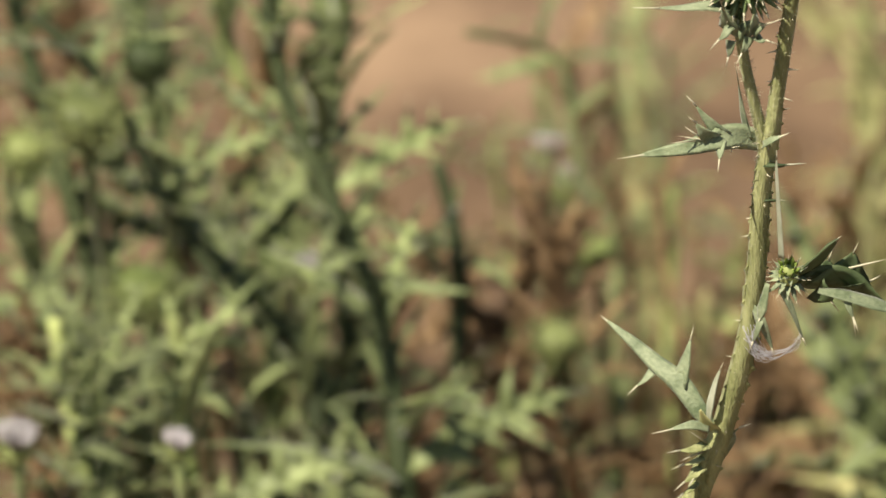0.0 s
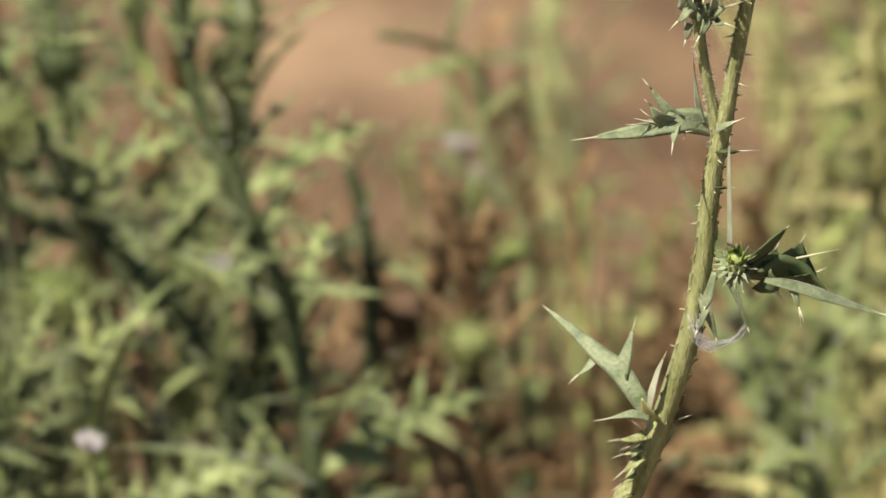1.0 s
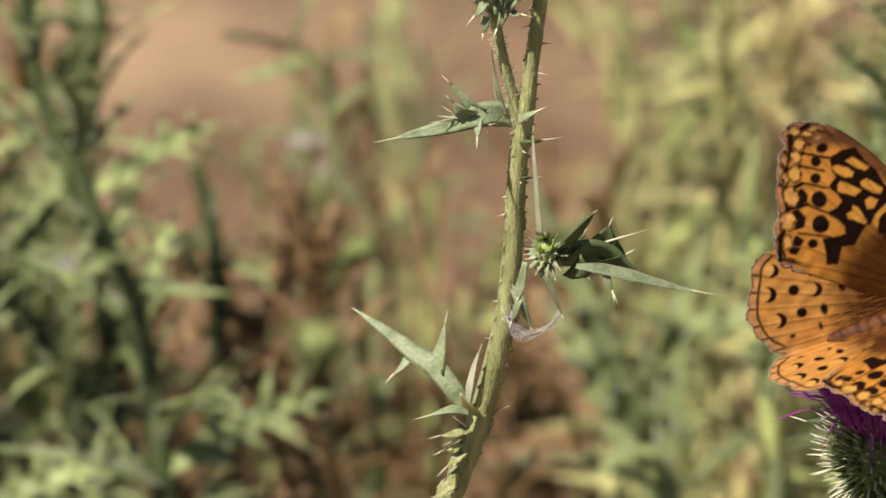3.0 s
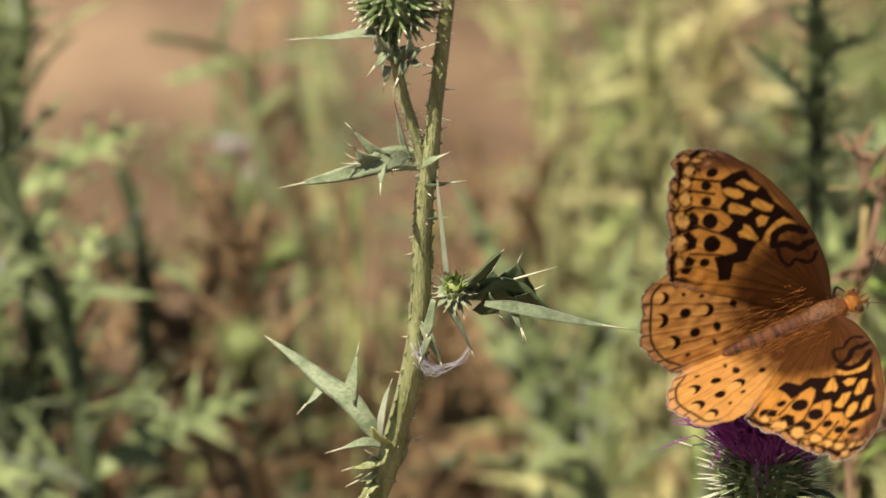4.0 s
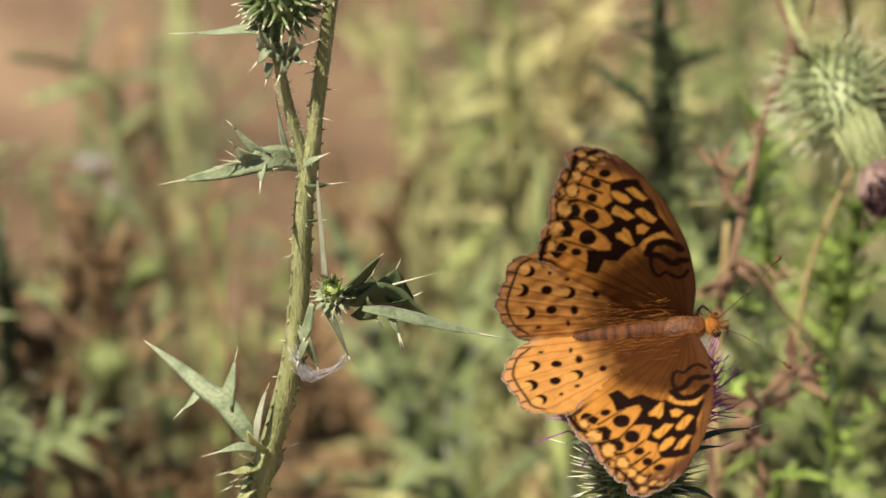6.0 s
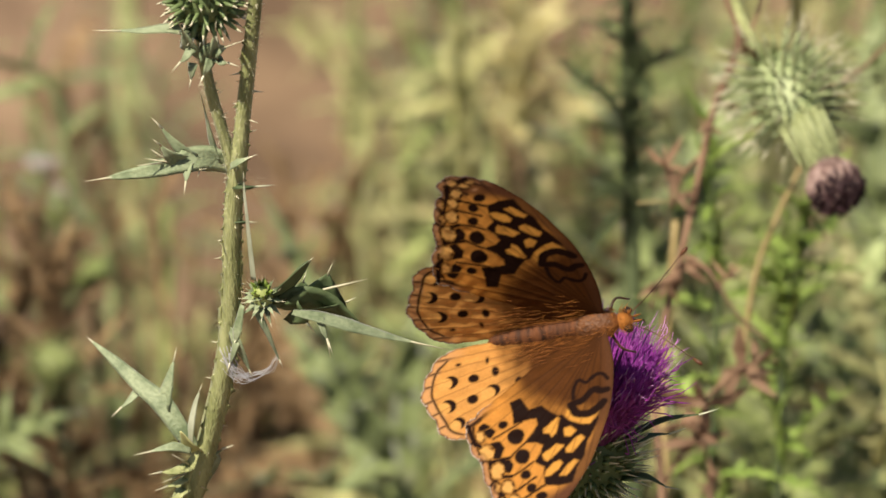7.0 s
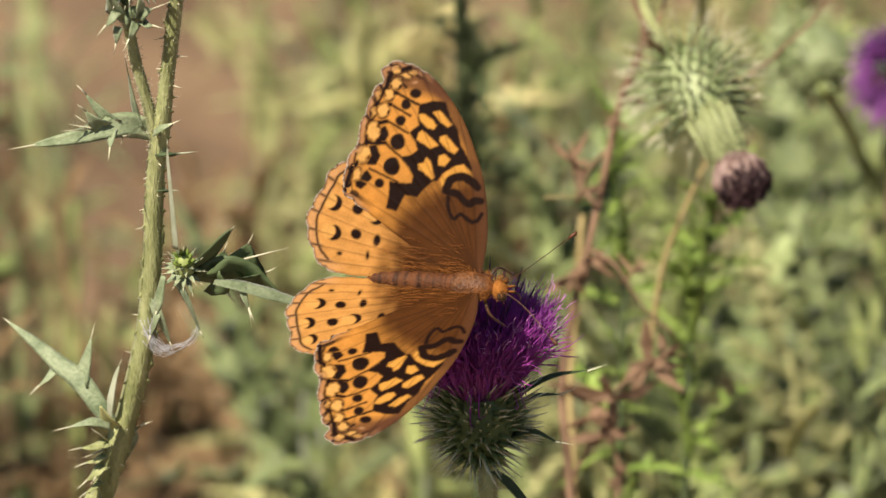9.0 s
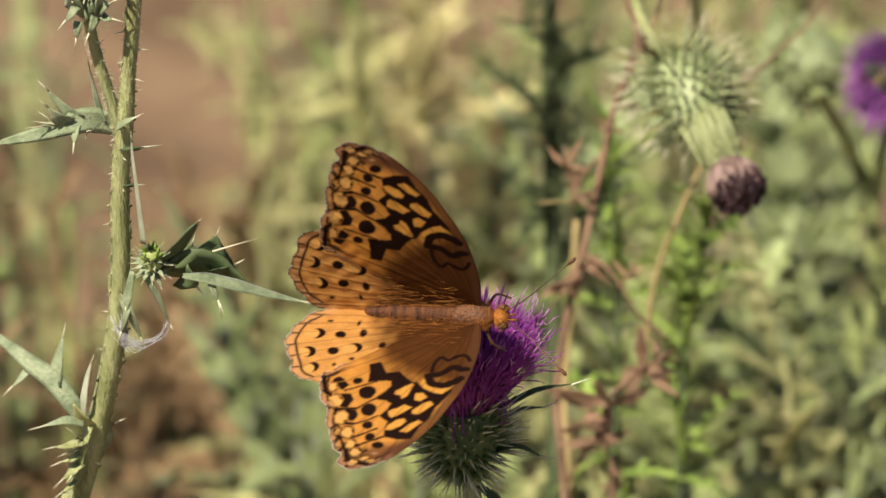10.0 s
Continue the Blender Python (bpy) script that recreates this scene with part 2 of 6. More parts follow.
def lobed_leaf(length, width, lobes, seed, droop=0.35, spiny=True):
    """A thistle leaf along +x, its face to +z: a narrow blade with spine-tipped lobes on both sides."""
    rnd = random.Random(seed)
    bm = bmesh.new()
    curve = lambda s: Vector((length * s, 0.06 * length * math.sin(3 * s + seed), length * (0.12 * s - droop * s * s)))
    blade(bm, [curve(i / 8) for i in range(9)], [0.25 * width, 0.5 * width, 0.42 * width, 0.3 * width, 0.02 * width], (0, 0, 1), 0.3)
    for i in range(lobes):
        s = 0.14 + 0.7 * (i + 0.5) / lobes
        for sg in (-1, 1):
            k = (1 - 0.55 * s) * rnd.uniform(0.7, 1.15)
            root = curve(s)
            tip = root + Vector((0.42 * width * k, sg * 0.75 * width * k, rnd.uniform(-0.05, 0.3) * width))
            mid = root.lerp(tip, 0.55) + Vector((-0.05 * width, 0, 0.03 * width))
            blade(bm, [root, mid, tip], [0.36 * width * k, 0.22 * width * k, 0.01 * width], (0, 0, 1), 0.25)
            if spiny:
                prick(bm, tip, tip + (tip - mid).normalized() * 0.14 * width, 0.012 * width, 1, 3)
    if spiny:
        prick(bm, curve(1), curve(1) + (curve(1) - curve(0.9)).normalized() * 0.16 * width, 0.014 * width, 1, 3)
    me = bpy.data.meshes.new("leaf")
    bm.to_mesh(me)
    bm.free()
    for f in me.polygons:
        f.use_smooth = True
    return me

# ---------------------------------------------------------------- ground


def build_ground():
    bm = bmesh.new()
    n = 90
    span = [math.copysign(abs(k / n) ** 4 * 400 + abs(k / n) * 3, k) for k in range(-n, n + 1)]
    grid = [[bm.verts.new((x, y, 0.02 * noise.noise(Vector((x * 3, y * 3, 0))) + 0.008 * noise.noise(Vector((x * 17, y * 17, 3))) if abs(x) + abs(y) < 9 else 0)) for x in span] for y in span]
    for a, b in zip(grid, grid[1:]):
        for k in range(2 * n):
            bm.faces.new((a[k], a[k + 1], b[k + 1], b[k]))
    g = part("ground", bm, "soil")
    tagged(g, "bare dry reddish-brown soil between the weeds", "ground", kind="structure")


build_ground()

# ---------------------------------------------------------------- swaying joints
STEP = 0.001 / 10.49              # one step of the sweep, in metres, at the flowers' distance


def lean(roll, tilt, twist=0.0):
    """A turn of a stalk about its joint: over to the right, towards the viewer, about itself."""
    return Matrix.Rotation(radians(tilt), 4, "X") @ Matrix.Rotation(radians(roll), 4, "Y") @ Matrix.Rotation(radians(twist), 4, "Z")


# ---------------------------------------------------------------- the spiny stem
REST = lean(-6.9, 3.4, 3.8)
FORK = Vector((41.9, 0, 170.3)) * 0.001
STEM_JOINT = place(586 + 755, 247 - 31, 2.0) - REST.to_3x3() @ FORK


def on_stem(x, y, dy=0.0):
    """A point of the stalk in its own space, from the plan of its parts; dy: millimetres behind its plane."""
    r = REST.to_3x3()
    a, b, c = r.col[0], r.col[1], r.col[2]
    e1 = (x - 586) * STEP - b.dot(RIGHT) * dy * 0.001
    e2 = (247 - y) * STEP - b.dot(UP) * dy * 0.001
    m = np.array([[a.dot(RIGHT), c.dot(RIGHT)], [a.dot(UP), c.dot(UP)]])
    p, q = np.linalg.solve(m, [e1, e2])
    return FORK + Vector((p, dy * 0.001, q))


def involucre(bm, top, axis, r, h, mat=0, closed=False):
    """The egg-shaped base of a thistle head, below top along axis."""
    prof = [(0.0, 0.74), (-0.12, 0.9), (-0.3, 1.0), (-0.5, 0.98), (-0.7, 0.82), (-0.88, 0.52), (-1.0, 0.25)]
    if closed:
        prof = [(0.32, 0.05), (0.28, 0.25), (0.16, 0.52)] + prof
    tube(bm, [Vector(top) + Vector(axis) * h * z for z, _ in prof], [r * k for _, k in prof], 20, mat)


def bract_mesh(length, r, name="bract", curve=0.25, tip=0.55):
    """A spine-tipped bract along +z, bending to +x."""
    bm = bmesh.new()
    pts = [Vector((curve * length * s * s, 0, length * s)) for s in (0, 0.3, tip, 1)]
    tube(bm, pts[:3], [r, r * 0.8, r * 0.45], 5, 0)
    tube(bm, pts[2:], [r * 0.45, r * 0.08], 4, 1)
    me = bpy.data.meshes.new(name)
    bm.to_mesh(me)
    bm.free()
    for f in me.polygons:
        f.use_smooth = True
    return me


def along(root, way, spin=0.0):
    return Matrix.Translation(root) @ Vector(way).to_track_quat("Z", "X").to_matrix().to_4x4() @ Matrix.Rotation(spin, 4, "Z")


def bract_places(count, top, axis, r, h, seed, closed=False):
    """Roots and ways of the bracts of a head, in a spiral: drooping at the bottom, upright at the top."""
    rnd = random.Random(seed)
    axis = Vector(axis).normalized()
    e1 = axis.orthogonal().normalized()
    e2 = axis.cross(e1)
    out = []
    for i in range(count):
        s = (i + 0.5) / count
        z = -0.95 + (1.25 if closed else 0.95) * s
        rr = r * np.interp(z, [-1, -0.88, -0.7, -0.5, -0.3, -0.12, 0, 0.16, 0.3], [0.25, 0.52, 0.82, 0.98, 1.0, 0.9, 0.74, 0.52, 0.1])
        a = i * 2.39996 + rnd.uniform(-0.12, 0.12)
        side = e1 * math.cos(a) + e2 * math.sin(a)
        rise = -0.55 + (1.75 if not closed else 1.5 + 2.5 * s * s) * s + rnd.uniform(-0.2, 0.2)
        out.append((Vector(top) + axis * h * z + side * rr * 0.93, (side + axis * rise).normalized(), rnd.uniform(0.8, 1.2)))
    return out


def build_spiny_stem():
    plant = thing("thistle_plant", (STEM_JOINT.x + 0.03, STEM_JOINT.y + 0.03, 0), "slender green thistle with a spiny ribbed stem and unopened buds", "thistle")
    base = plant.matrix_basis.translation.copy()
    bm = bmesh.new()
    tube(bm, smooth_line([(0, 0, -0.01), (0.004, -0.004, 0.12), (-0.012, -0.015, 0.27), STEM_JOINT - base], 6), [0.0034, 0.0021], 10, 0, 0.06)
    part("lower_stem", bm, "stem", plant)
    leaves = [lobed_leaf(0.10, 0.045, 5, k) for k in (3, 4)]
    for k in range(9):
        z = 0.05 + 0.04 * k
        part("leaf", leaves[k % 2], ["blade", "spine"], plant, "", Matrix.Translation((0, -0.003, z)) @ Matrix.Rotation(k * 2.4, 4, "Z") @ Matrix.Rotation(-0.5, 4, "Y"))

    bm = bmesh.new()
    S = on_stem
    line = smooth_line([(0, 0, 0), S(452, 1000), S(478, 900), S(512, 800), S(543, 690), S(565, 590), S(577, 480), S(582, 380), S(588, 300), S(599, 235), S(610, 150), S(620, 80), S(632, -10), S(645, -110), S(655, -230), S(650, -400)], 6)
    widths = np.interp(np.linspace(0, 1, len(line)), [0, 0.14, 0.4, 0.6, 0.64, 1], [0.0021, 0.0019, 0.00155, 0.0014, 0.0012, 0.001])
    tube(bm, line, list(widths), 14, 0, 0.11)
    branch = smooth_line([S(590, 285), S(583, 235), S(572, 190), S(556, 130), S(545, 75), S(540, 40), S(540, -10)], 6)
    tube(bm, branch, [0.001, 0.00075], 12, 0, 0.11)
    stem = part("stem", bm, "stem", plant, "ribbed yellow-green stem set with short spines", Matrix.Translation(STEM_JOINT - base))

    rnd = random.Random(5)
    # short spines along stem and branch
    for i in range(30):
        q = line[int(np.interp(i, [0, 29], [14, len(line) - 14]))]
        a = rnd.choice([math.pi, math.pi, 0.1, 1.3, 2.4, -1.2]) + rnd.uniform(-0.4, 0.4)
        way = Vector((math.cos(a), -abs(math.sin(a)) if rnd.random() < 0.7 else math.sin(a), rnd.uniform(-0.15, 0.5)))
        root = q + way.normalized() * 0.0010
        bm = bmesh.new()
        prick(bm, root, root + way.normalized() * rnd.uniform(0.0008, 0.0022), 0.0002, 0)
        part("spine", bm, "spine", stem)
    # narrow toothed wings running along two sides of the stem
    for sg, lo, hi in ((-1, 10, 62), (1, 14, 58), (-1, 66, 84)):
        bm = bmesh.new()
        prev = None
        for i in range(lo * 4, min(hi, len(line) - 3) * 4):
            q = line[i // 4].lerp(line[i // 4 + 1], (i % 4) / 4)
            r = float(np.interp(i / 4, range(len(widths)), widths))
            tooth = 0.00022 + 0.00075 * max(0.0, noise.noise(Vector((i * 0.21, sg * 3.0, 0.5)))) + (0.0005 if i % 7 == 0 else 0)
            way = Vector((sg, -0.45, 0.0)).normalized()
            row = [bm.verts.new(q + way * r * 0.86 + Vector((0, y, 0))) for y in (-0.0002, 0.0002)] + [bm.verts.new(q + way * (r + tooth) + Vector((0, 0, -0.0003)))]
            if prev:
                for a in range(3):
                    bm.faces.new((prev[a], prev[(a + 1) % 3], row[(a + 1) % 3], row[a]))
            prev = row
        part("stem_wing", bm, "stem", stem)
    # fine hairs on the ribs
    bm = bmesh.new()
    for i in range(2600):
        q = Vector(rnd.choice(line[8:-4] if rnd.random() < 0.8 else branch)) + Vector((0, 0, rnd.uniform(-0.001, 0.001)))
        a = rnd.uniform(0, 6.28)
        way = Vector((math.cos(a), math.sin(a), rnd.uniform(-0.2, 0.4)))
        prick(bm, q + way * 0.0009, q + way * rnd.uniform(0.0013, 0.0021), 0.00005, 0, 3)
    tagged(part("hair", bm, "spine", stem), kind="stuff")

    def leaf(pts, widths, facing, spikes=(), name="leaf", mats=("blade", "spine"), fold=0.3, lobes=(), tipspine=0.004):
        bm = bmesh.new()
        ln = smooth_line(pts, 6)
        blade(bm, ln, widths, facing, fold, 0.0006)
        for root, tip, w in lobes:
            root, tip = Vector(root), Vector(tip)
            mid = root.lerp(tip, 0.5)
            blade(bm, smooth_line([root, mid + Vector((0, -0.0006, 0)), tip], 3), [w, w * 0.62, w * 0.05], facing, 0.25, 0.0005)
            prick(bm, root.lerp(tip, 0.94), tip + (tip - root).normalized() * 0.0022, 0.00022, 1)
        for root, tip in spikes:
            prick(bm, root, tip, 0.00022, 1)
        end = (ln[-1] - ln[-2]).normalized()
        if tipspine:
            prick(bm, ln[-1] - end * 0.0008, ln[-1] + end * tipspine, 0.0002, 1)
        return part(name, bm, list(mats), stem)

    up = Vector((-0.25, -0.75, 0.6))
    # leaf at the fork, reaching to one side, with its upright lobe
    leaf([S(590, 250, 1), S(548, 238, -1), S(510, 244, -3), S(460, 262, -4), S(400, 276, -4), S(372, 282, -4)],
         [0.0028, 0.0044, 0.0042, 0.0027, 0.0014, 0.0003], (-0.2, -0.8, 0.45),
         spikes=[(S(500, 250, -3), S(442, 243, -6)), (S(520, 262, -3), S(548, 256, -4)), (S(470, 250, -4), S(430, 256, -7)), (S(535, 250, -2), S(532, 272, -4)), (S(480, 245, -4), S(452, 226, -5))],
         lobes=[(S(520, 240, -2), S(466, 186, -2), 0.0028), (S(500, 244, -3), S(470, 218, -5), 0.0036), (S(515, 250, -3), S(514, 282, -6), 0.0020)])
    leaf([S(562, 240, 0), S(552, 205, 0), S(546, 175, 0), S(541, 142, -1)], [0.0020, 0.0016, 0.0009, 0.0002], (-0.7, -0.6, 0.2), tipspine=0.003)
    leaf([S(588, 252, -2), S(602, 243, -3), S(622, 233, -3)], [0.0016, 0.0014, 0.0003], (0, -0.5, 0.9), tipspine=0.0015)
    leaf([S(592, 287, -1), S(612, 287, -2), S(634, 284, -2)], [0.0019, 0.0016, 0.0003], (0.6, -0.75, -0.6), mats=("blade_shaded", "bract_tip"), tipspine=0.003)
    leaf([S(590, 352, -1), S(604, 350, -1), S(618, 349, -1)], [0.0013, 0.001, 0.0003], (0.6, -0.75, -0.6), mats=("blade_shaded", "bract_tip"), tipspine=0.001)
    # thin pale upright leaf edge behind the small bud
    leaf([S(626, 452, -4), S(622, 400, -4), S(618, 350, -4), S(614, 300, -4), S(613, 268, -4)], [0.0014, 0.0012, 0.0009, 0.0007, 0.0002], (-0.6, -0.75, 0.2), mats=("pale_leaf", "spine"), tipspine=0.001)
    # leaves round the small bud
    leaf([S(645, 486, -2), S(680, 455, -2), S(705, 428, -2), S(724, 410, -2)], [0.001, 0.0034, 0.0022, 0.0002], (0.5, -1, -0.62), mats=("blade_shaded", "spine"), tipspine=0.0005)
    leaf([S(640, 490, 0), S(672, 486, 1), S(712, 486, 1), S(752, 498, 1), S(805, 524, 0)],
         [0.002, 0.0085, 0.0110, 0.0085, 0.001], (0, -1, -0.62), tipspine=0, fold=0.0, mats=("blade_shaded", "spine"),
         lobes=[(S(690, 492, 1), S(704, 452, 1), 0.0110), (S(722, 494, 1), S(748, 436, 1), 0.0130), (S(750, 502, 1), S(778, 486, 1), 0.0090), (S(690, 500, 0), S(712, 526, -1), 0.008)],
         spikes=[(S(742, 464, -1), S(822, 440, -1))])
    leaf([S(690, 508, -3), S(735, 514, -4), S(790, 527, -4), S(850, 541, -3), S(905, 551, -2)],
         [0.0012, 0.0026, 0.003, 0.0018, 0.0003], (0.1, -0.3, 1.0), tipspine=0.006,
         lobes=[(S(740, 515, -4), S(757, 556, -6), 0.0016)],
         spikes=[(S(755, 550, -6), S(760, 585, -6))])
    leaf([S(625, 505, -2), S(645, 540, -4), S(660, 580, -4), S(668, 600, -4)], [0.002, 0.0016, 0.0007, 0.0002], (-0.6, -0.7, 0.2), tipspine=0.001)
    leaf([S(572, 540, -1), S(590, 565, -3), S(603, 595, -3), S(612, 622, -3)], [0.0012, 0.0024, 0.0014, 0.0002], (-0.5, -0.8, 0.2), tipspine=0.001, lobes=[(S(590, 565, -3), S(575, 608, -3), 0.0016)])
    leaf([S(600, 500, -2), S(592, 545, -3), S(585, 570, -3)], [0.001, 0.002, 0.0003], (-0.5, -0.8, 0.2), tipspine=0.001)
    # big lower leaf with its side lobe
    leaf([S(505, 775, 0), S(478, 738, 1), S(440, 692, 4), S(395, 660, 7), S(345, 622, 11), S(294, 587, 15)],
         [0.002, 0.0031, 0.0037, 0.003, 0.0018, 0.0003], (-0.2, -0.55, 0.85), tipspine=0.001,
         lobes=[(S(440, 700, 4), S(456, 610, 8), 0.0036), (S(395, 668, 7), S(362, 704, 5), 0.0020)])
    leaf([S(498, 765, -1), S(502, 725, -2), S(510, 685, -2), S(520, 655, -2)], [0.001, 0.0016, 0.001, 0.0002], (-0.6, -0.7, 0), mats=("pale_leaf", "spine"), tipspine=0.001)
    leaf([S(512, 770, -2), S(498, 758, -3), S(485, 735, -4)], [0.0022, 0.0028, 0.0004], (-0.4, -0.9, 0.2), mats=("leaf_yellow", "spine"), tipspine=0)
    # spiny wing running down the stem
    leaf([S(514, 765, -2), S(500, 800, -3), S(486, 845, -3), S(473, 905, -3), S(462, 960, -2)], [0.0014, 0.0020, 0.0022, 0.0018, 0.0008], (-0.3, -0.6, 0.75), tipspine=0, mats=("stem", "spine"),
         lobes=[(S(498, 800, -3), S(448, 812, -5), 0.0024), (S(492, 822, -3), S(456, 838, -4), 0.0018), (S(488, 840, -3), S(458, 870, -5), 0.0028), (S(482, 868, -3), S(456, 892, -5), 0.0018), (S(474, 905, -3), S(440, 922, -5), 0.0022)],
         spikes=[(S(490, 812, -3), S(452, 830, -6)), (S(484, 846, -3), S(468, 876, -7)), (S(495, 795, -3), S(470, 776, -6))])
    leaf([S(500, 770, -3), S(470, 765, -4), S(430, 775, -5)], [0.0014, 0.0018, 0.0003], (-0.3, -0.6, 0.8), tipspine=0.003)
    leaf([S(528, 770, 0), S(536, 790, 1), S(520, 830, 1)], [0.001, 0.002, 0.0005], (0.6, -0.6, 0.2), tipspine=0.001, lobes=[(S(530, 775, 0), S(552, 766, 0), 0.001)])
    # thread of spider silk under the bud
    bm = bmesh.new()
    rnd2 = random.Random(8)
    for k in range(26):
        o = lambda s: rnd2.uniform(-s, s)
        tube(bm, smooth_line([S(568 + o(12), 596 + o(22), -3), S(588 + o(14), 625 + o(14), -3), S(615 + o(12), 628 + o(10), -3), S(645 + o(7), 614 + o(7), -3), S(660 + o(8), 590 + o(8), -4)][: 3 if k % 2 else 5], 4), [0.00005, 0.00003], 4)
    part("spider_silk", bm, "silk", stem, "tangled white strand of spider silk")

    # small leafy bud on the stem
    core = S(637, 487, -2)
    axis = Vector((0.05, -0.45, 0.9)).normalized()
    bm = bmesh.new()
    involucre(bm, core + axis * 0.0022, axis, 0.0018, 0.004, 0, True)
    part("bud", bm, "leaf_green", stem, "small green leafy thistle bud")
    e1 = axis.orthogonal().normalized()
    e2 = axis.cross(e1)
    for i in range(44):
        s_ = (i + 0.5) / 44
        a = i * 2.39996
        side = e1 * math.cos(a) + e2 * math.sin(a)
        way = (axis * (1.15 - 1.5 * s_) + side * (0.15 + 0.95 * s_)).normalized()
        root = core + axis * (0.0022 - 0.0035 * s_) + side * 0.0010
        ln = rnd.uniform(0.0018, 0.0032)
        bm = bmesh.new()
        blade(bm, smooth_line([root, root + way * ln * 0.5 + axis * 0.0003, root + way * ln], 3), [0.0007, 0.00095, 0.0001], axis + side * 0.2, 0.5, 0.0003)
        prick(bm, root + way * ln * 0.9, root + way * (ln + 0.0007), 0.0001)
        part("bract", bm, ["leaf_fresh" if s_ < 0.25 else "blade", "spine"], stem)
    # larger bud on the branch
    for top, axis, r, h, n, seed in ((S(540, -80, 0), (-0.05, -0.2, 0.97), 0.0050, 0.0100, 190, 3),):
        bm = bmesh.new()
        axis = Vector(axis).normalized()
        involucre(bm, top, axis, r, h, 0, True)
        part("bud", bm, "bract", stem, "green unopened thistle bud")
        me = bract_mesh(r * 0.72, r * 0.1, "bract", 0.2, 0.74)
        for root, way, k in bract_places(n, top, axis, r, h, seed, True):
            part("bract", me, ["bract", "spine"], stem, "", along(root, way, k * 9) @ Matrix.Scale(k, 4))
    leaf([S(545, 30, 0), S(500, 12, -2), S(440, 18, -2), S(395, 20, -2)], [0.001, 0.0022, 0.0012, 0.0002], (0, -0.5, 0.9))
    leaf([S(542, 60, -1), S(528, 40, -3), S(515, 12, -4)], [0.002, 0.0042, 0.0004], (-0.4, -0.8, 0.3), lobes=[(S(528, 45, -3), S(508, 70, -4), 0.002), (S(530, 70, -3), S(524, 100, -3), 0.002)])
    leaf([S(545, 70, -1), S(562, 50, -3), S(590, 38, -4)], [0.002, 0.0044, 0.0004], (0.5, -0.6, 0.5), lobes=[(S(565, 50, -3), S(572, 10, -4), 0.003), (S(570, 60, -3), S(592, 66, -4), 0.002), (S(560, 62, -3), S(548, 92, -4), 0.002)])
    return plant, stem


spiny_plant, spiny_stem = build_spiny_stem()

# ---------------------------------------------------------------- the thistle in flower
STALK = 0.18
FLOWER_REST = place(1930, 720, 2.0)
FLOWER_JOINT = FLOWER_REST - Vector((0, 0, STALK))


def flower_lean(u, v):
    """Roll and tilt that bring the flower's rim to (u, v) of the sweep."""
    dx, dy = (u - 1930) * STEP, (720 - v) * STEP
    roll = math.asin(dx / STALK)
    tilt = math.acos((STALK * math.cos(radians(DIP)) + dy) / (STALK * math.cos(roll))) - radians(DIP)
    return math.degrees(roll), math.degrees(tilt)


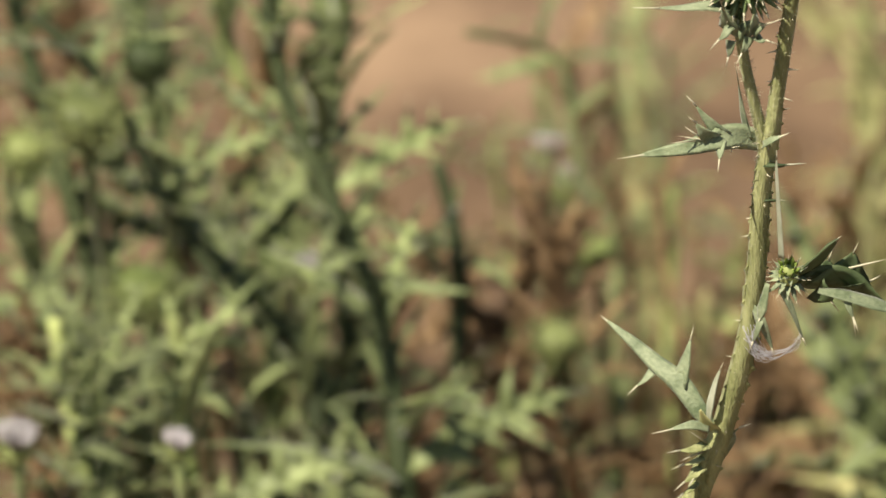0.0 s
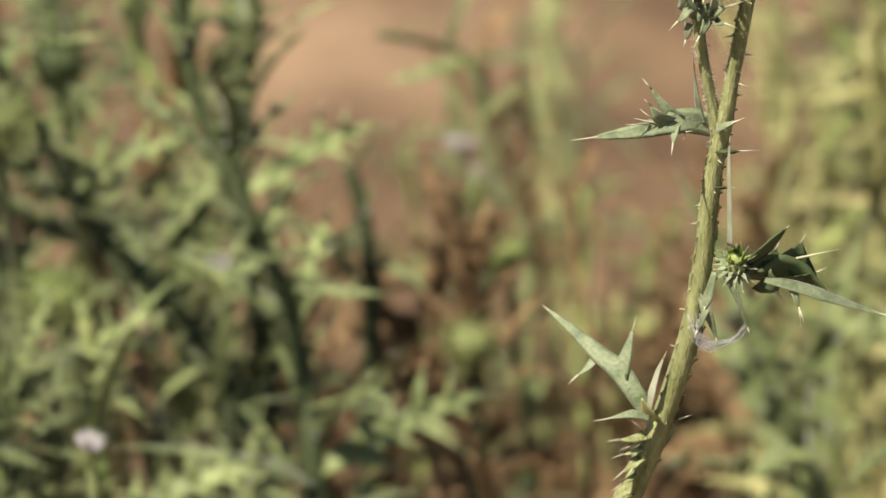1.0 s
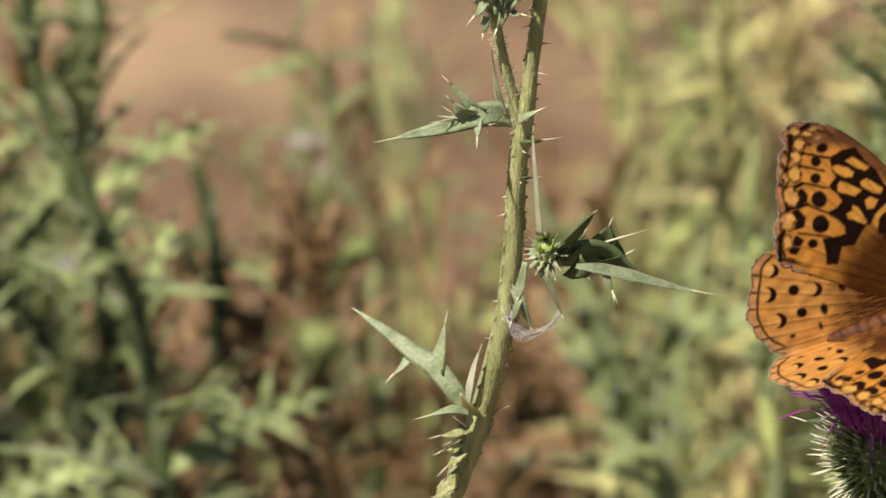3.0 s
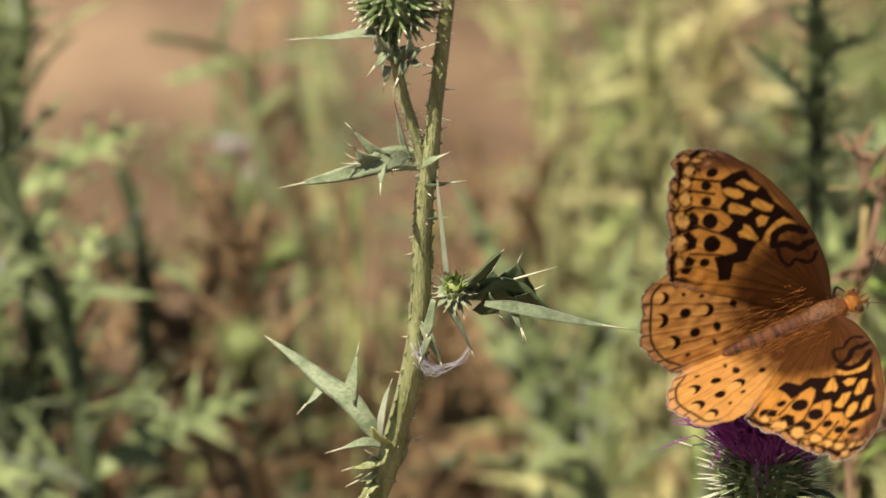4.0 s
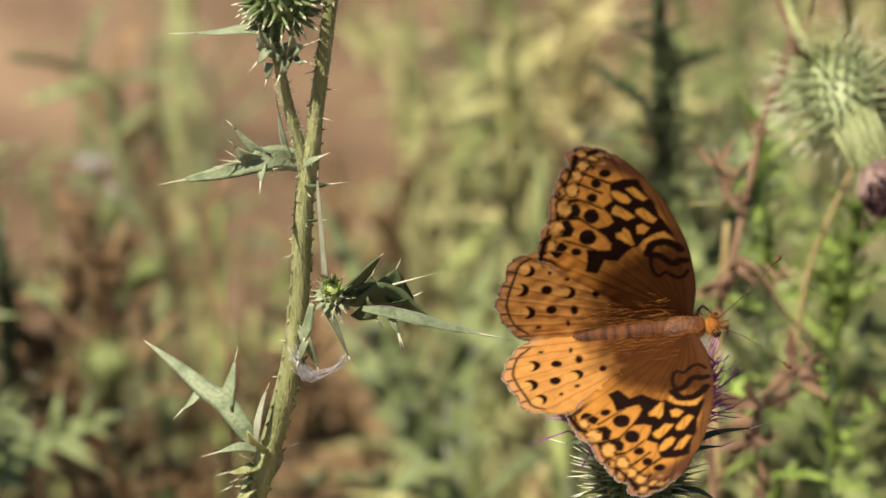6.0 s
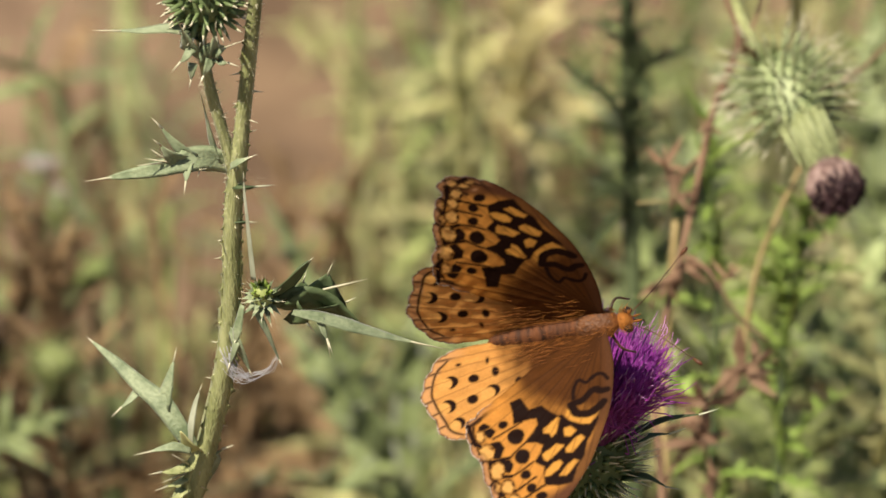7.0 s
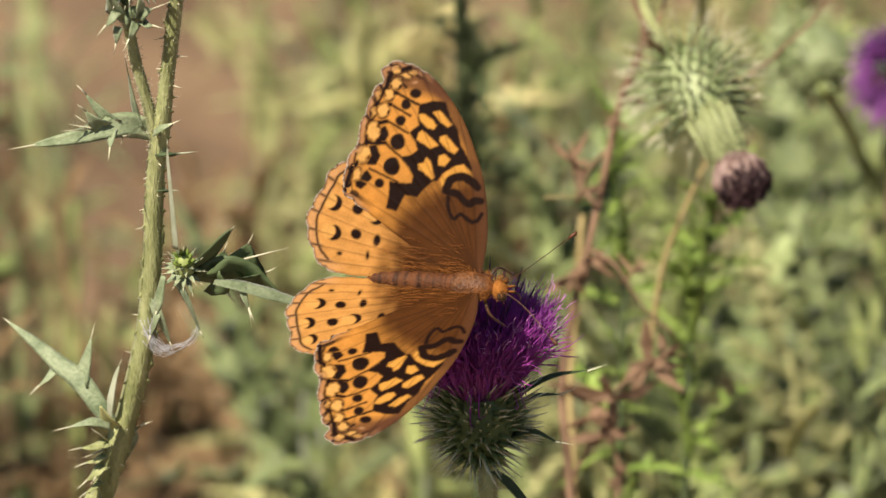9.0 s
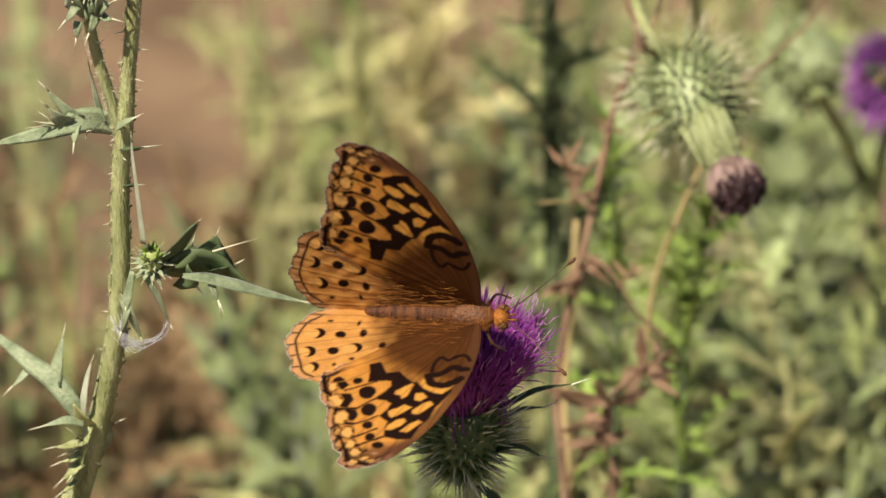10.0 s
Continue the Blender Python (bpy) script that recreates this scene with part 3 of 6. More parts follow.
def build_flowering_thistle():
    plant = thing("flowering_thistle", (FLOWER_JOINT.x - 0.02, FLOWER_JOINT.y + 0.02, 0), "thistle with one open purple flower head over a spiny green base", "thistle")
    base = plant.matrix_basis.translation.copy()
    bm = bmesh.new()
    tube(bm, smooth_line([(0, 0, -0.01), (0.006, 0, 0.12), (0.012, -0.012, 0.25), FLOWER_JOINT - base], 6), [0.0036, 0.0022], 10, 0, 0.06)
    part("lower_stem", bm, "stem", plant)
    leaves = [lobed_leaf(0.11, 0.05, 5, k) for k in (13, 14)]
    for k in range(8):
        part("leaf", leaves[k % 2], ["blade", "spine"], plant, "", Matrix.Translation((0.005, -0.003, 0.05 + 0.035 * k)) @ Matrix.Rotation(k * 2.4, 4, "Z") @ Matrix.Rotation(-0.5, 4, "Y"))
    bm = bmesh.new()
    tube(bm, smooth_line([(0, 0, 0), (0.004, 0, 0.06), (0.003, 0, 0.12), (0.001, 0, STALK - 0.014)], 6), [0.0020, 0.0015], 12, 0, 0.09)
    stalk = part("flower_stalk", bm, "stem", plant, "", Matrix.Translation(FLOWER_JOINT - base))
    top, axis, r, h = Vector((0, 0, STALK)), Vector((0.02, -0.05, 1)).normalized(), 0.0067, 0.0148
    # woolly hair and a narrow spiny leaf under the head
    bm = bmesh.new()
    rnd = random.Random(12)
    for i in range(420):
        z, a = STALK - 0.014 - 0.05 * rnd.random() ** 1.5, rnd.uniform(0, 6.283)
        way = Vector((math.cos(a), math.sin(a), rnd.uniform(-0.6, 0.4)))
        root = Vector((0.0015 + way.x * 0.0013, way.y * 0.0013, z))
        prick(bm, root, root + way * rnd.uniform(0.0008, 0.002), 0.00005, 0, 3)
    tagged(part("hair", bm, "spine", stalk, "pale woolly hair"), kind="stuff")
    bm = bmesh.new()
    root = Vector((0.002, -0.001, STALK - 0.016))
    blade(bm, smooth_line([root, root + Vector((0.0028, -0.001, -0.0022)), root + Vector((0.006, -0.002, -0.0062)), root + Vector((0.0085, -0.002, -0.011))], 4), [0.0010, 0.0018, 0.0014, 0.0002], (0.3, -0.8, 0.5), 0.3)
    for z in (0.3, 0.6, 0.9):
        q = root + Vector((0.0075 * z, -0.0018 * z, -0.009 * z))
        prick(bm, q, q + Vector((0.0016, -0.0004, 0.0012)), 0.00014)
    part("leaf", bm, ["blade_shaded", "bract_tip"], stalk)
    bm = bmesh.new()
    involucre(bm, top, axis, r, h)
    part("involucre", bm, "core", stalk, "green egg-shaped base of the flower head")
    me = bract_mesh(0.0054, 0.00046, "bract", 0.1, 0.42)
    for root, way, k in bract_places(290, top, axis, r, h, 4):
        part("bract", me, ["bract", "bract_tip"], stalk, "", along(root, way, k * 9) @ Matrix.Scale(k, 4))
    # purple tuft
    rnd = random.Random(11)
    bm = bmesh.new()
    for i in range(3400):
        s = math.sqrt((i + 0.5) / 3400)
        a = i * 2.39996
        out_ = Vector((math.cos(a), math.sin(a), 0))
        root = top + out_ * 0.0058 * s + Vector((0, 0, -0.001))
        wide = 0.44 if i < 2600 else rnd.uniform(0.42, 0.78) if i % 12 else rnd.uniform(0.8, 1.4)
        bow = s * s * rnd.uniform(0.75, 1.15) if i > 3100 else s * rnd.uniform(0.7, 1.0)
        ln = 0.0165 * rnd.uniform(0.85, 1.08)
        way = (Vector((0, 0, 1)) + out_ * wide * bow + Vector((rnd.uniform(-0.2, 0.2), rnd.uniform(-0.2, 0.2), 0))).normalized()
        mid = root + way * ln * 0.5 + Vector((0, 0, 0.0012))
        end = root + way * ln + Vector((0, 0, -0.004 * bow * bow if i > 3100 else 0))
        wave = Vector((rnd.uniform(-1, 1), rnd.uniform(-1, 1), rnd.uniform(-1, 1))) * 0.0005
        tube(bm, [root, mid + wave, mid.lerp(end, 0.6) - wave, end + wave], [0.0001, 0.0001, 0.00012, 0.00003], 4)
    # outer florets hanging over the rim
    for i in range(20):
        a = rnd.uniform(0, 6.283)
        out_ = Vector((math.cos(a), math.sin(a), 0))
        root = top + out_ * 0.0056
        ln = rnd.uniform(0.003, 0.0062)
        drop = rnd.uniform(-0.2, 1.0)
        end = root + out_ * ln * rnd.uniform(0.45, 0.9) + Vector((0, 0, -ln * drop))
        tube(bm, smooth_line([root, root + out_ * ln * 0.4 + Vector((0, 0, ln * 0.25)), end, end + Vector((rnd.uniform(-1, 1), rnd.uniform(-1, 1), rnd.uniform(-1, 0.6))) * 0.0012], 3), [0.00016, 0.00007], 4)
    tagged(part("tuft", bm, "floret", stalk, "dense tuft of bright purple florets"), kind="stuff")
    # pale curling tips of the florets
    bm = bmesh.new()
    for i in range(240):
        s = math.sqrt(rnd.uniform(0.5, 1.0))
        a = rnd.uniform(0, 6.283)
        out_ = Vector((math.cos(a), math.sin(a), 0))
        way = (Vector((0, 0, 1)) + out_ * s * rnd.uniform(0.4, 0.85) + Vector((rnd.uniform(-0.2, 0.2), rnd.uniform(-0.2, 0.2), 0))).normalized()
        root = top + out_ * 0.0058 * s + way * 0.0165 * rnd.uniform(0.72, 1.0)
        bend = Vector((rnd.uniform(-1, 1), rnd.uniform(-1, 1), rnd.uniform(-0.8, 0.5))) * 0.0011
        tube(bm, [root, root + way * 0.0012 + bend * 0.3, root + way * 0.0021 + bend * 1.2], [0.0001, 0.00009, 0.00003], 4)
    tagged(part("stigma", bm, "stigma", stalk, "pale lilac curling floret tips"), kind="stuff")
    # dark florets still closed, in the middle
    bm = bmesh.new()
    for i in range(70):
        a, s = i * 2.39996, math.sqrt((i + 0.5) / 70)
        root = top + Vector((math.cos(a), math.sin(a), 0)) * 0.004 * s + Vector((0, 0, 0.004))
        way = (Vector((0, 0, 1)) + Vector((math.cos(a), math.sin(a), 0)) * (0.5 * s + rnd.uniform(-0.1, 0.1))).normalized()
        end = root + way * rnd.uniform(0.011, 0.017)
        tube(bm, [root, root.lerp(end, 0.7), root.lerp(end, 0.9), end], [0.00016, 0.00014, 0.0002, 0.00005], 4)
    tagged(part("closed_floret", bm, "floret_dark", stalk, "dark unopened florets"), kind="stuff")
    # narrow leaves below the head
    for a, ln, dz, rise in ((0.1, 0.013, -0.003, 0.3), (0.5, 0.010, -0.007, 0.1), (-0.4, 0.008, -0.009, 0.0), (2.9, 0.007, -0.004, 0.2), (1.6, 0.009, -0.012, 0.1)):
        way = Vector((math.cos(a), math.sin(a), rise))
        root = top + Vector((0, 0, dz)) + Vector((math.cos(a), math.sin(a), 0)) * 0.006
        bm = bmesh.new()
        blade(bm, smooth_line([root, root + way * ln * 0.5 + Vector((0, 0, 0.0012)), root + way * ln], 4), [0.0018, 0.0014, 0.0002], (0, -0.3, 1), 0.3)
        prick(bm, root + way * ln * 0.97, root + way * (ln + 0.003), 0.0002)
        part("leaf", bm, ["blade_shaded", "bract_tip"], stalk)
    return plant, stalk


flower_plant, flower_stalk = build_flowering_thistle()

# ---------------------------------------------------------------- the butterfly
FORE_EDGE = [(2.8, 0.2), (3.7, 6.0), (3.5, 11.6), (2.5, 17.1), (0.7, 22.0), (-1.6, 27.0), (-5.0, 31.8), (-8.6, 35.2), (-12.6, 37.0), (-15.2, 36.9), (-16.7, 35.4), (-16.3, 33.7), (-17.9, 32.1), (-18.9, 29.0), (-20.1, 25.2), (-20.0, 23.3), (-21.5, 20.8), (-22.2, 17.7), (-22.4, 15.0), (-21.3, 13.5), (-16.3, 10.0), (-10.3, 5.6), (-4.1, 1.6)]
HIND_EDGE = [(1.7, 0.2), (-5.6, 8.5), (-12.9, 14.8), (-19.2, 17.3), (-23.7, 17.0), (-26.7, 15.5), (-27.6, 12.5), (-28.9, 9.6), (-29.8, 7.0), (-29.3, 4.1), (-28.2, 1.6), (-25.8, -1.4), (-21.3, -2.2), (-15.7, -1.9), (-6.8, -0.9)]
# dark marks: round ones as x, y, half sizes; bars as lines with a width; the rest as outlines
FORE_SPOTS = [(-10.3, 31.5, 1.0, 0.82), (-11.9, 29.6, 0.91, 0.95), (-12.7, 26.8, 0.91, 0.95), (-13.0, 23.1, 1.3, 1.56), (-13.8, 18.9, 1.45, 1.6), (-15.9, 16.0, 0.91, 0.82)]
FORE_PALE = [(-17.5, 25.0, 1.0, 1.36), (-19.1, 21.0, 1.03, 1.43), (-15.9, 28.5, 0.91, 1.16), (-15.0, 31.2, 0.72, 0.88), (-13.9, 33.2, 0.81, 0.88), (-12.3, 34.6, 0.72, 0.51), (-11.0, 35.4, 0.54, 0.37), (-14.1, 35.7, 0.66, 0.68), (-17.7, 28.2, 0.42, 0.68), (-17.1, 31.2, 0.54, 0.68), (-19.9, 17.5, 0.65, 0.95)]
FORE_TEETH = [[(-17.3, 23.3), (-16.5, 23.6), (-16.4, 25.2), (-15.5, 25.6), (-14.9, 24.3), (-15.3, 23.4), (-16.4, 23.2)], [(-18.0, 22.2), (-17.0, 22.4), (-16.2, 20.7), (-16.8, 19.4), (-18.1, 19.4), (-17.3, 20.7)], [(-18.8, 17.6), (-18.2, 18.0), (-17.6, 17.0), (-18.1, 16.4), (-19.4, 16.8), (-19.8, 17.2)], [(-20.0, 16.1), (-19.0, 16.2), (-18.4, 15.8), (-19.1, 15.2), (-19.9, 15.6)]]
FORE_FIELD = [(-9.5, 29.4), (-7.1, 30.1), (-5.0, 29.9), (-4.0, 27.4), (-2.5, 25.1), (-1.9, 22.6), (-0.1, 19.7), (0.7, 17.2), (-0.9, 19.1), (-3.3, 18.8), (-4.7, 17.7), (-5.7, 16.4), (-6.5, 16.5), (-7.6, 15.5), (-9.1, 13.7), (-11.3, 14.1), (-12.2, 12.3), (-12.7, 11.3), (-14.4, 11.8), (-14.0, 13.9), (-14.0, 16.2), (-11.1, 15.8), (-10.0, 15.9), (-9.9, 17.3), (-10.7, 18.8), (-12.2, 20.4), (-10.4, 20.8), (-9.2, 21.6), (-9.6, 23.0), (-10.8, 24.6), (-9.2, 26.0), (-9.5, 27.3)]
FORE_WINDOWS = [[(-9.4, 27.8), (-8.4, 27.8), (-7.1, 26.9), (-6.3, 25.9), (-6.7, 25.3), (-7.6, 25.5), (-9.1, 26.8)], [(-6.9, 28.2), (-5.8, 28.4), (-4.3, 26.9), (-3.5, 26.1), (-4.2, 25.7), (-5.5, 26.6)], [(-9.2, 24.5), (-8.7, 24.9), (-7.1, 23.7), (-5.8, 22.5), (-7.0, 22.0), (-9.5, 23.5)], [(-5.4, 23.9), (-4.4, 24.1), (-2.2, 21.8), (-2.8, 21.1), (-3.8, 21.6), (-5.4, 23.2)], [(-5.4, 20.6), (-4.6, 20.9), (-3.5, 20.0), (-4.5, 19.0), (-5.5, 19.2)], [(-9.1, 19.2), (-8.0, 19.5), (-7.7, 20.3), (-7.0, 19.7), (-6.2, 17.0), (-6.6, 16.7), (-7.9, 17.8), (-9.0, 18.5)], [(-5.0, 16.4), (-4.0, 17.9), (-2.3, 18.8), (-1.0, 19.0), (0.5, 17.8), (0.7, 16.8), (-0.9, 17.5), (-2.1, 17.7), (-3.5, 16.8), (-4.7, 15.5)]]
FORE_BARS = [
    (1.5, [(-3.9, 15.0), (-3.4, 16.2), (-2.4, 17.0), (-0.9, 17.0), (0.5, 16.3), (1.6, 15.3)]),
    (1.25, [(-4.1, 14.6), (-3.0, 14.4), (-1.8, 14.1), (-0.7, 12.9), (0.3, 12.4), (1.2, 12.9), (2.4, 12.9)]),
    (0.7, [(-3.6, 13.6), (-3.5, 12.0), (-2.9, 10.3), (-2.2, 9.9)]),
    (0.75, [(-2.2, 9.9), (-1.3, 10.6), (-0.4, 10.2), (0.6, 9.4), (1.8, 9.6), (2.6, 10.6)]),
    (0.85, [(-22.0, 14.8), (-21.0, 18.7), (-20.1, 19.4), (-18.6, 23.0), (-17.9, 26.7), (-17.2, 29.6), (-15.8, 32.2)]), (0.9, [(-15.8, 32.2), (-14.8, 35.0), (-11.5, 36.0)]),
    (0.75, [(-18.3, 23.0), (-16.9, 22.9), (-15.2, 22.9)]), (0.75, [(-17.6, 26.6), (-16.4, 26.4), (-15.0, 26.6)]), (0.75, [(-16.8, 29.6), (-15.8, 29.5), (-14.6, 29.6)]), (0.75, [(-15.8, 32.3), (-14.9, 32.1), (-13.6, 31.5)]),
    (0.5, [(-14.6, 34.2), (-13.4, 33.8), (-12.2, 32.6)]), (0.42, [(-15.2, 22.9), (-12.2, 20.4)]), (0.38, [(-17.8, 18.5), (-12.6, 16.1)]), (0.42, [(-14.8, 26.6), (-11.2, 24.6)]), (0.45, [(-14.2, 29.4), (-11.0, 27.6)]), (0.5, [(-13.5, 31.5), (-9.6, 29.5)]),
]
FORE_VEINS = [(-14.4, 34.9), (-16.3, 31.9), (-17.2, 29.5), (-18.2, 26.6), (-19.9, 22.4), (-21.4, 18.4), (-22.0, 15.0), (-3.0, 28.5), (-9.5, 35.0)]
HIND_SPOTS = [(-20.9, 9.1, 0.95, 0.95), (-20.5, 4.8, 0.9, 0.9), (-20.1, 12.6, 0.38, 0.4), (-17.3, 11.0, 0.5, 0.4), (-16.7, 4.2, 0.65, 1.05), (-12.8, 7.2, 0.65, 0.85), (-18.0, 1.5, 0.35, 0.7), (-23.0, 1.2, 0.5, 0.35)]
HIND_MOONS = [(-24.6, 4.6, 1.35), (-25.2, 9.6, 1.4), (-23.6, 13.5, 1.2), (-17.4, 8.1, 1.3)]
HIND_BARS = [
    (0.42, [(-22.9, 16.1), (-25.1, 14.7), (-26.2, 11.9), (-27.3, 9.1), (-27.9, 6.2), (-27.5, 3.6), (-26.4, 1.4), (-24.8, -0.1)]),
]
HIND_VEINS = [(-23.5, 16.6), (-26.8, 13.8), (-28.2, 11.0), (-29.2, 8.2), (-29.4, 5.0), (-28.4, 2.4), (-26.0, -0.2)]


def within_ring(p, q, ring):
    """The signed distance of every (p, q) from a closed outline, negative inside it."""
    ring = ring + ring[:1]
    got = np.zeros(p.shape, bool)
    for (x0, y0), (x1, y1) in zip(ring, ring[1:]):
        got ^= ((y0 > q) != (y1 > q)) & (p < (x1 - x0) * (q - y0) / (y1 - y0 + 1e-12) + x0)
    best = np.full(p.shape, 1e9)
    for (ax, ay), (bx, by) in zip(ring, ring[1:]):
        s = np.clip(((p - ax) * (bx - ax) + (q - ay) * (by - ay)) / ((bx - ax) ** 2 + (by - ay) ** 2 + 1e-9), 0, 1)
        best = np.minimum(best, np.hypot(p - ax - s * (bx - ax), q - ay - s * (by - ay)))
    return np.where(got, -best, best)


def stroke(p, q, line):
    """The distance of every (p, q) from a line of points."""
    if 2 < len(line) < 9:
        line = [(v.x, v.y) for v in smooth_line([(x, y, 0) for x, y in line], 3)]
    best = np.full(p.shape, 1e9)
    for (ax, ay), (bx, by) in zip(line, line[1:]):
        dx, dy = bx - ax, by - ay
        s = np.clip(((p - ax) * dx + (q - ay) * dy) / (dx * dx + dy * dy + 1e-9), 0, 1)
        best = np.minimum(best, np.hypot(p - ax - s * dx, q - ay - s * dy))
    return best


def soft(d, edge=0.0, blur=0.18):
    return np.clip(0.5 - (d - edge) / (2 * blur), 0, 1)


def wing_mesh(name, edge, spots, pale, bars, veins, fore, mirror, step=0.2):
    """A wing membrane with raised veins, its scales coloured point by point from the marks above."""
    rim = smooth_line([(x, y, 0) for x, y in edge + edge[:1]], 8)
    rx, ry = np.array([v.x for v in rim]), np.array([v.y for v in rim])
    walked = np.concatenate([[0], np.cumsum(np.hypot(np.diff(rx), np.diff(ry)))])
    outer_rim = np.clip((-rx + (0.45 * ry if fore else 0) - (22 if fore else 21)) / 4, 0, 1)
    dent = outer_rim * (0.45 * np.abs(np.sin(walked * math.pi / (3.3 if fore else 3.9))) ** 0.6 - 0.1 + 0.12 * np.sin(walked * 7.0))
    mx, my = rx.mean(), ry.mean()
    far_ = np.hypot(rx - mx, ry - my)
    rx, ry = rx + (rx - mx) / far_ * (dent - 0.2 * outer_rim), ry + (ry - my) / far_ * (dent - 0.2 * outer_rim)
    gx = np.arange(rx.min() - step, rx.max() + 2 * step, step)
    gy = np.arange(ry.min() - step, ry.max() + 2 * step, step)
    X, Y = np.meshgrid(gx, gy)
    inside = np.zeros(X.shape, bool)
    for i in range(len(rx) - 1):
        x0, y0, x1, y1 = rx[i], ry[i], rx[i + 1], ry[i + 1]
        hit = (y0 > Y) != (y1 > Y)
        inside ^= hit & (X < (x1 - x0) * (Y - y0) / (y1 - y0 + 1e-12) + x0)
    face = inside[:-1, :-1] | inside[1:, :-1] | inside[:-1, 1:] | inside[1:, 1:]
    used = np.zeros(X.shape, bool)
    for a, b in ((slice(None, -1), slice(None, -1)), (slice(1, None), slice(None, -1)), (slice(None, -1), slice(1, None)), (slice(1, None), slice(1, None))):
        used[a, b] |= face
    index = np.full(X.shape, -1)
    index[used] = np.arange(used.sum())
    px, py, ins = X[used], Y[used], inside[used]
    for k in np.where(~ins)[0]:
        i = np.argmin((rx - px[k]) ** 2 + (ry - py[k]) ** 2)
        best = (1e9, px[k], py[k])
        for j in (max(i - 1, 0), min(i, len(rx) - 2)):
            dx, dy = rx[j + 1] - rx[j], ry[j + 1] - ry[j]
            s = np.clip(((px[k] - rx[j]) * dx + (py[k] - ry[j]) * dy) / (dx * dx + dy * dy + 1e-12), 0, 1)
            qx, qy = rx[j] + s * dx, ry[j] + s * dy
            d = np.hypot(px[k] - qx, py[k] - qy)
            if d < best[0]:
                best = (d, qx, qy)
        px[k], py[k] = best[1:]
    # colours
    wob = np.array([noise.noise(Vector((x * 0.5, y * 0.5, 1.0))) for x, y in zip(px, py)])
    rag = np.array([noise.noise(Vector((x * 1.3, y * 1.3, 5.0))) for x, y in zip(px, py)])
    k = 0.5 if fore else 0.35
    wx, wy = px + k * (0.25 * wob + 0.16 * rag), py - k * (0.25 * wob - 0.14 * rag)
    rimd = stroke(px, py, list(zip(rx, ry)))
    reach = np.hypot(px - 1.5, py) + 1.5 * wob
    streak = np.array([noise.noise(Vector((math.atan2(y, 1.5 - x) * 22, math.hypot(x - 1.5, y) * 0.12, 2.0))) for x, y in zip(px, py)])
    reach = reach + 0.35 * streak
    out_ = np.clip((reach - (13.8 if fore else 12.0)) / (8.5 if fore else 8.0), 0, 1)
    out_ = out_ * out_ * (3 - 2 * out_)
    base, far = np.array([0.076, 0.026, 0.0066]), np.array([0.51, 0.215, 0.044] if fore else [0.54, 0.25, 0.068])
    col = base + (far - base) * out_[:, None]
    col *= (1 + 0.14 * wob + 0.16 * streak)[:, None]
    dark = np.zeros(px.shape)
    for x, y, a, b in pale:
        dark = np.maximum(dark, soft((np.hypot((wx - x) / a, (wy - y) / b) - 1) * min(a, b), 0.36))
    for x, y, a, b in spots:
        dark = np.maximum(dark, soft(np.hypot((wx - x) / a, (wy - y) / b) * min(a, b), min(a, b)))
    if fore:
        dark = np.maximum(dark, soft(within_ring(wx, wy, FORE_FIELD), 0.15))
        for ring in FORE_WINDOWS:
            pane = soft(within_ring(wx, wy, ring), 0.1)
            dark *= 1 - pane
            col = col * (1 - 0.8 * pane)[:, None] + np.array([0.60, 0.285, 0.056]) * 0.8 * pane[:, None]
        for ring in FORE_TEETH:
            dark = np.maximum(dark, soft(within_ring(wx, wy, ring), 0.28))
    else:
        for x, y, r in HIND_MOONS:
            g = math.hypot(x, y - 1)
            ox_, oy_ = 0.72 * r * x / g, 0.72 * r * (y - 1) / g
            pane = soft(np.hypot(wx - x - ox_, wy - y - oy_), 0.95 * r, 0.3)
            col = col * (1 - 0.4 * pane)[:, None] + np.array([0.70, 0.38, 0.11]) * 0.4 * pane[:, None]
            dark = np.maximum(dark, soft(np.maximum(np.hypot(wx - x, wy - y) - r, 0.95 * r - np.hypot(wx - x - ox_, wy - y - oy_)), 0.0, 0.14))
    for w, line in bars:
        dark = np.maximum(dark, soft(stroke(wx, wy, line), w / 2))
    root = (2.0, 1.0) if fore else (0.5, 1.0)
    veins = [(root[0] + 1.1 * (x - root[0]), root[1] + 1.1 * (y - root[1])) for x, y in veins]
    vd = np.min([stroke(px, py, [root, (root[0] * 0.45 + x * 0.55 + 1.6, root[1] * 0.45 + y * 0.55 - 0.6), (x, y)]) for x, y in veins], axis=0)
    dark = np.maximum(dark, soft(vd, 0.08, 0.14) * 0.55)
    outer = np.clip((-px + (0.45 * py if fore else 0) - (22 if fore else 21)) / 4, 0, 1)
    dark = np.maximum(dark, soft(rimd, 0.30, 0.15) * (0.3 + 0.55 * outer))
    dark = np.maximum(dark, soft(vd, 0.36 if fore else 0.2, 0.2) * soft(rimd, 2.6 if fore else 1.9, 0.5) * outer * 0.95)
    if fore:
        front = np.clip((px - np.interp(py, [0, 12, 22, 30, 36], [1.0, 1.2, -2.0, -6.6, -12.6])) / 1.6, 0, 1)
        col = col * (1 - 0.85 * front)[:, None] + np.array([0.085, 0.034, 0.015]) * 0.85 * front[:, None]
        tip = np.clip((py + 0.25 * px - 28.2) / 1.8, 0, 1)
        col = col * (1 - 0.8 * tip)[:, None] + np.array([0.085, 0.032, 0.018]) * 0.8 * tip[:, None]
    light = np.zeros(px.shape)
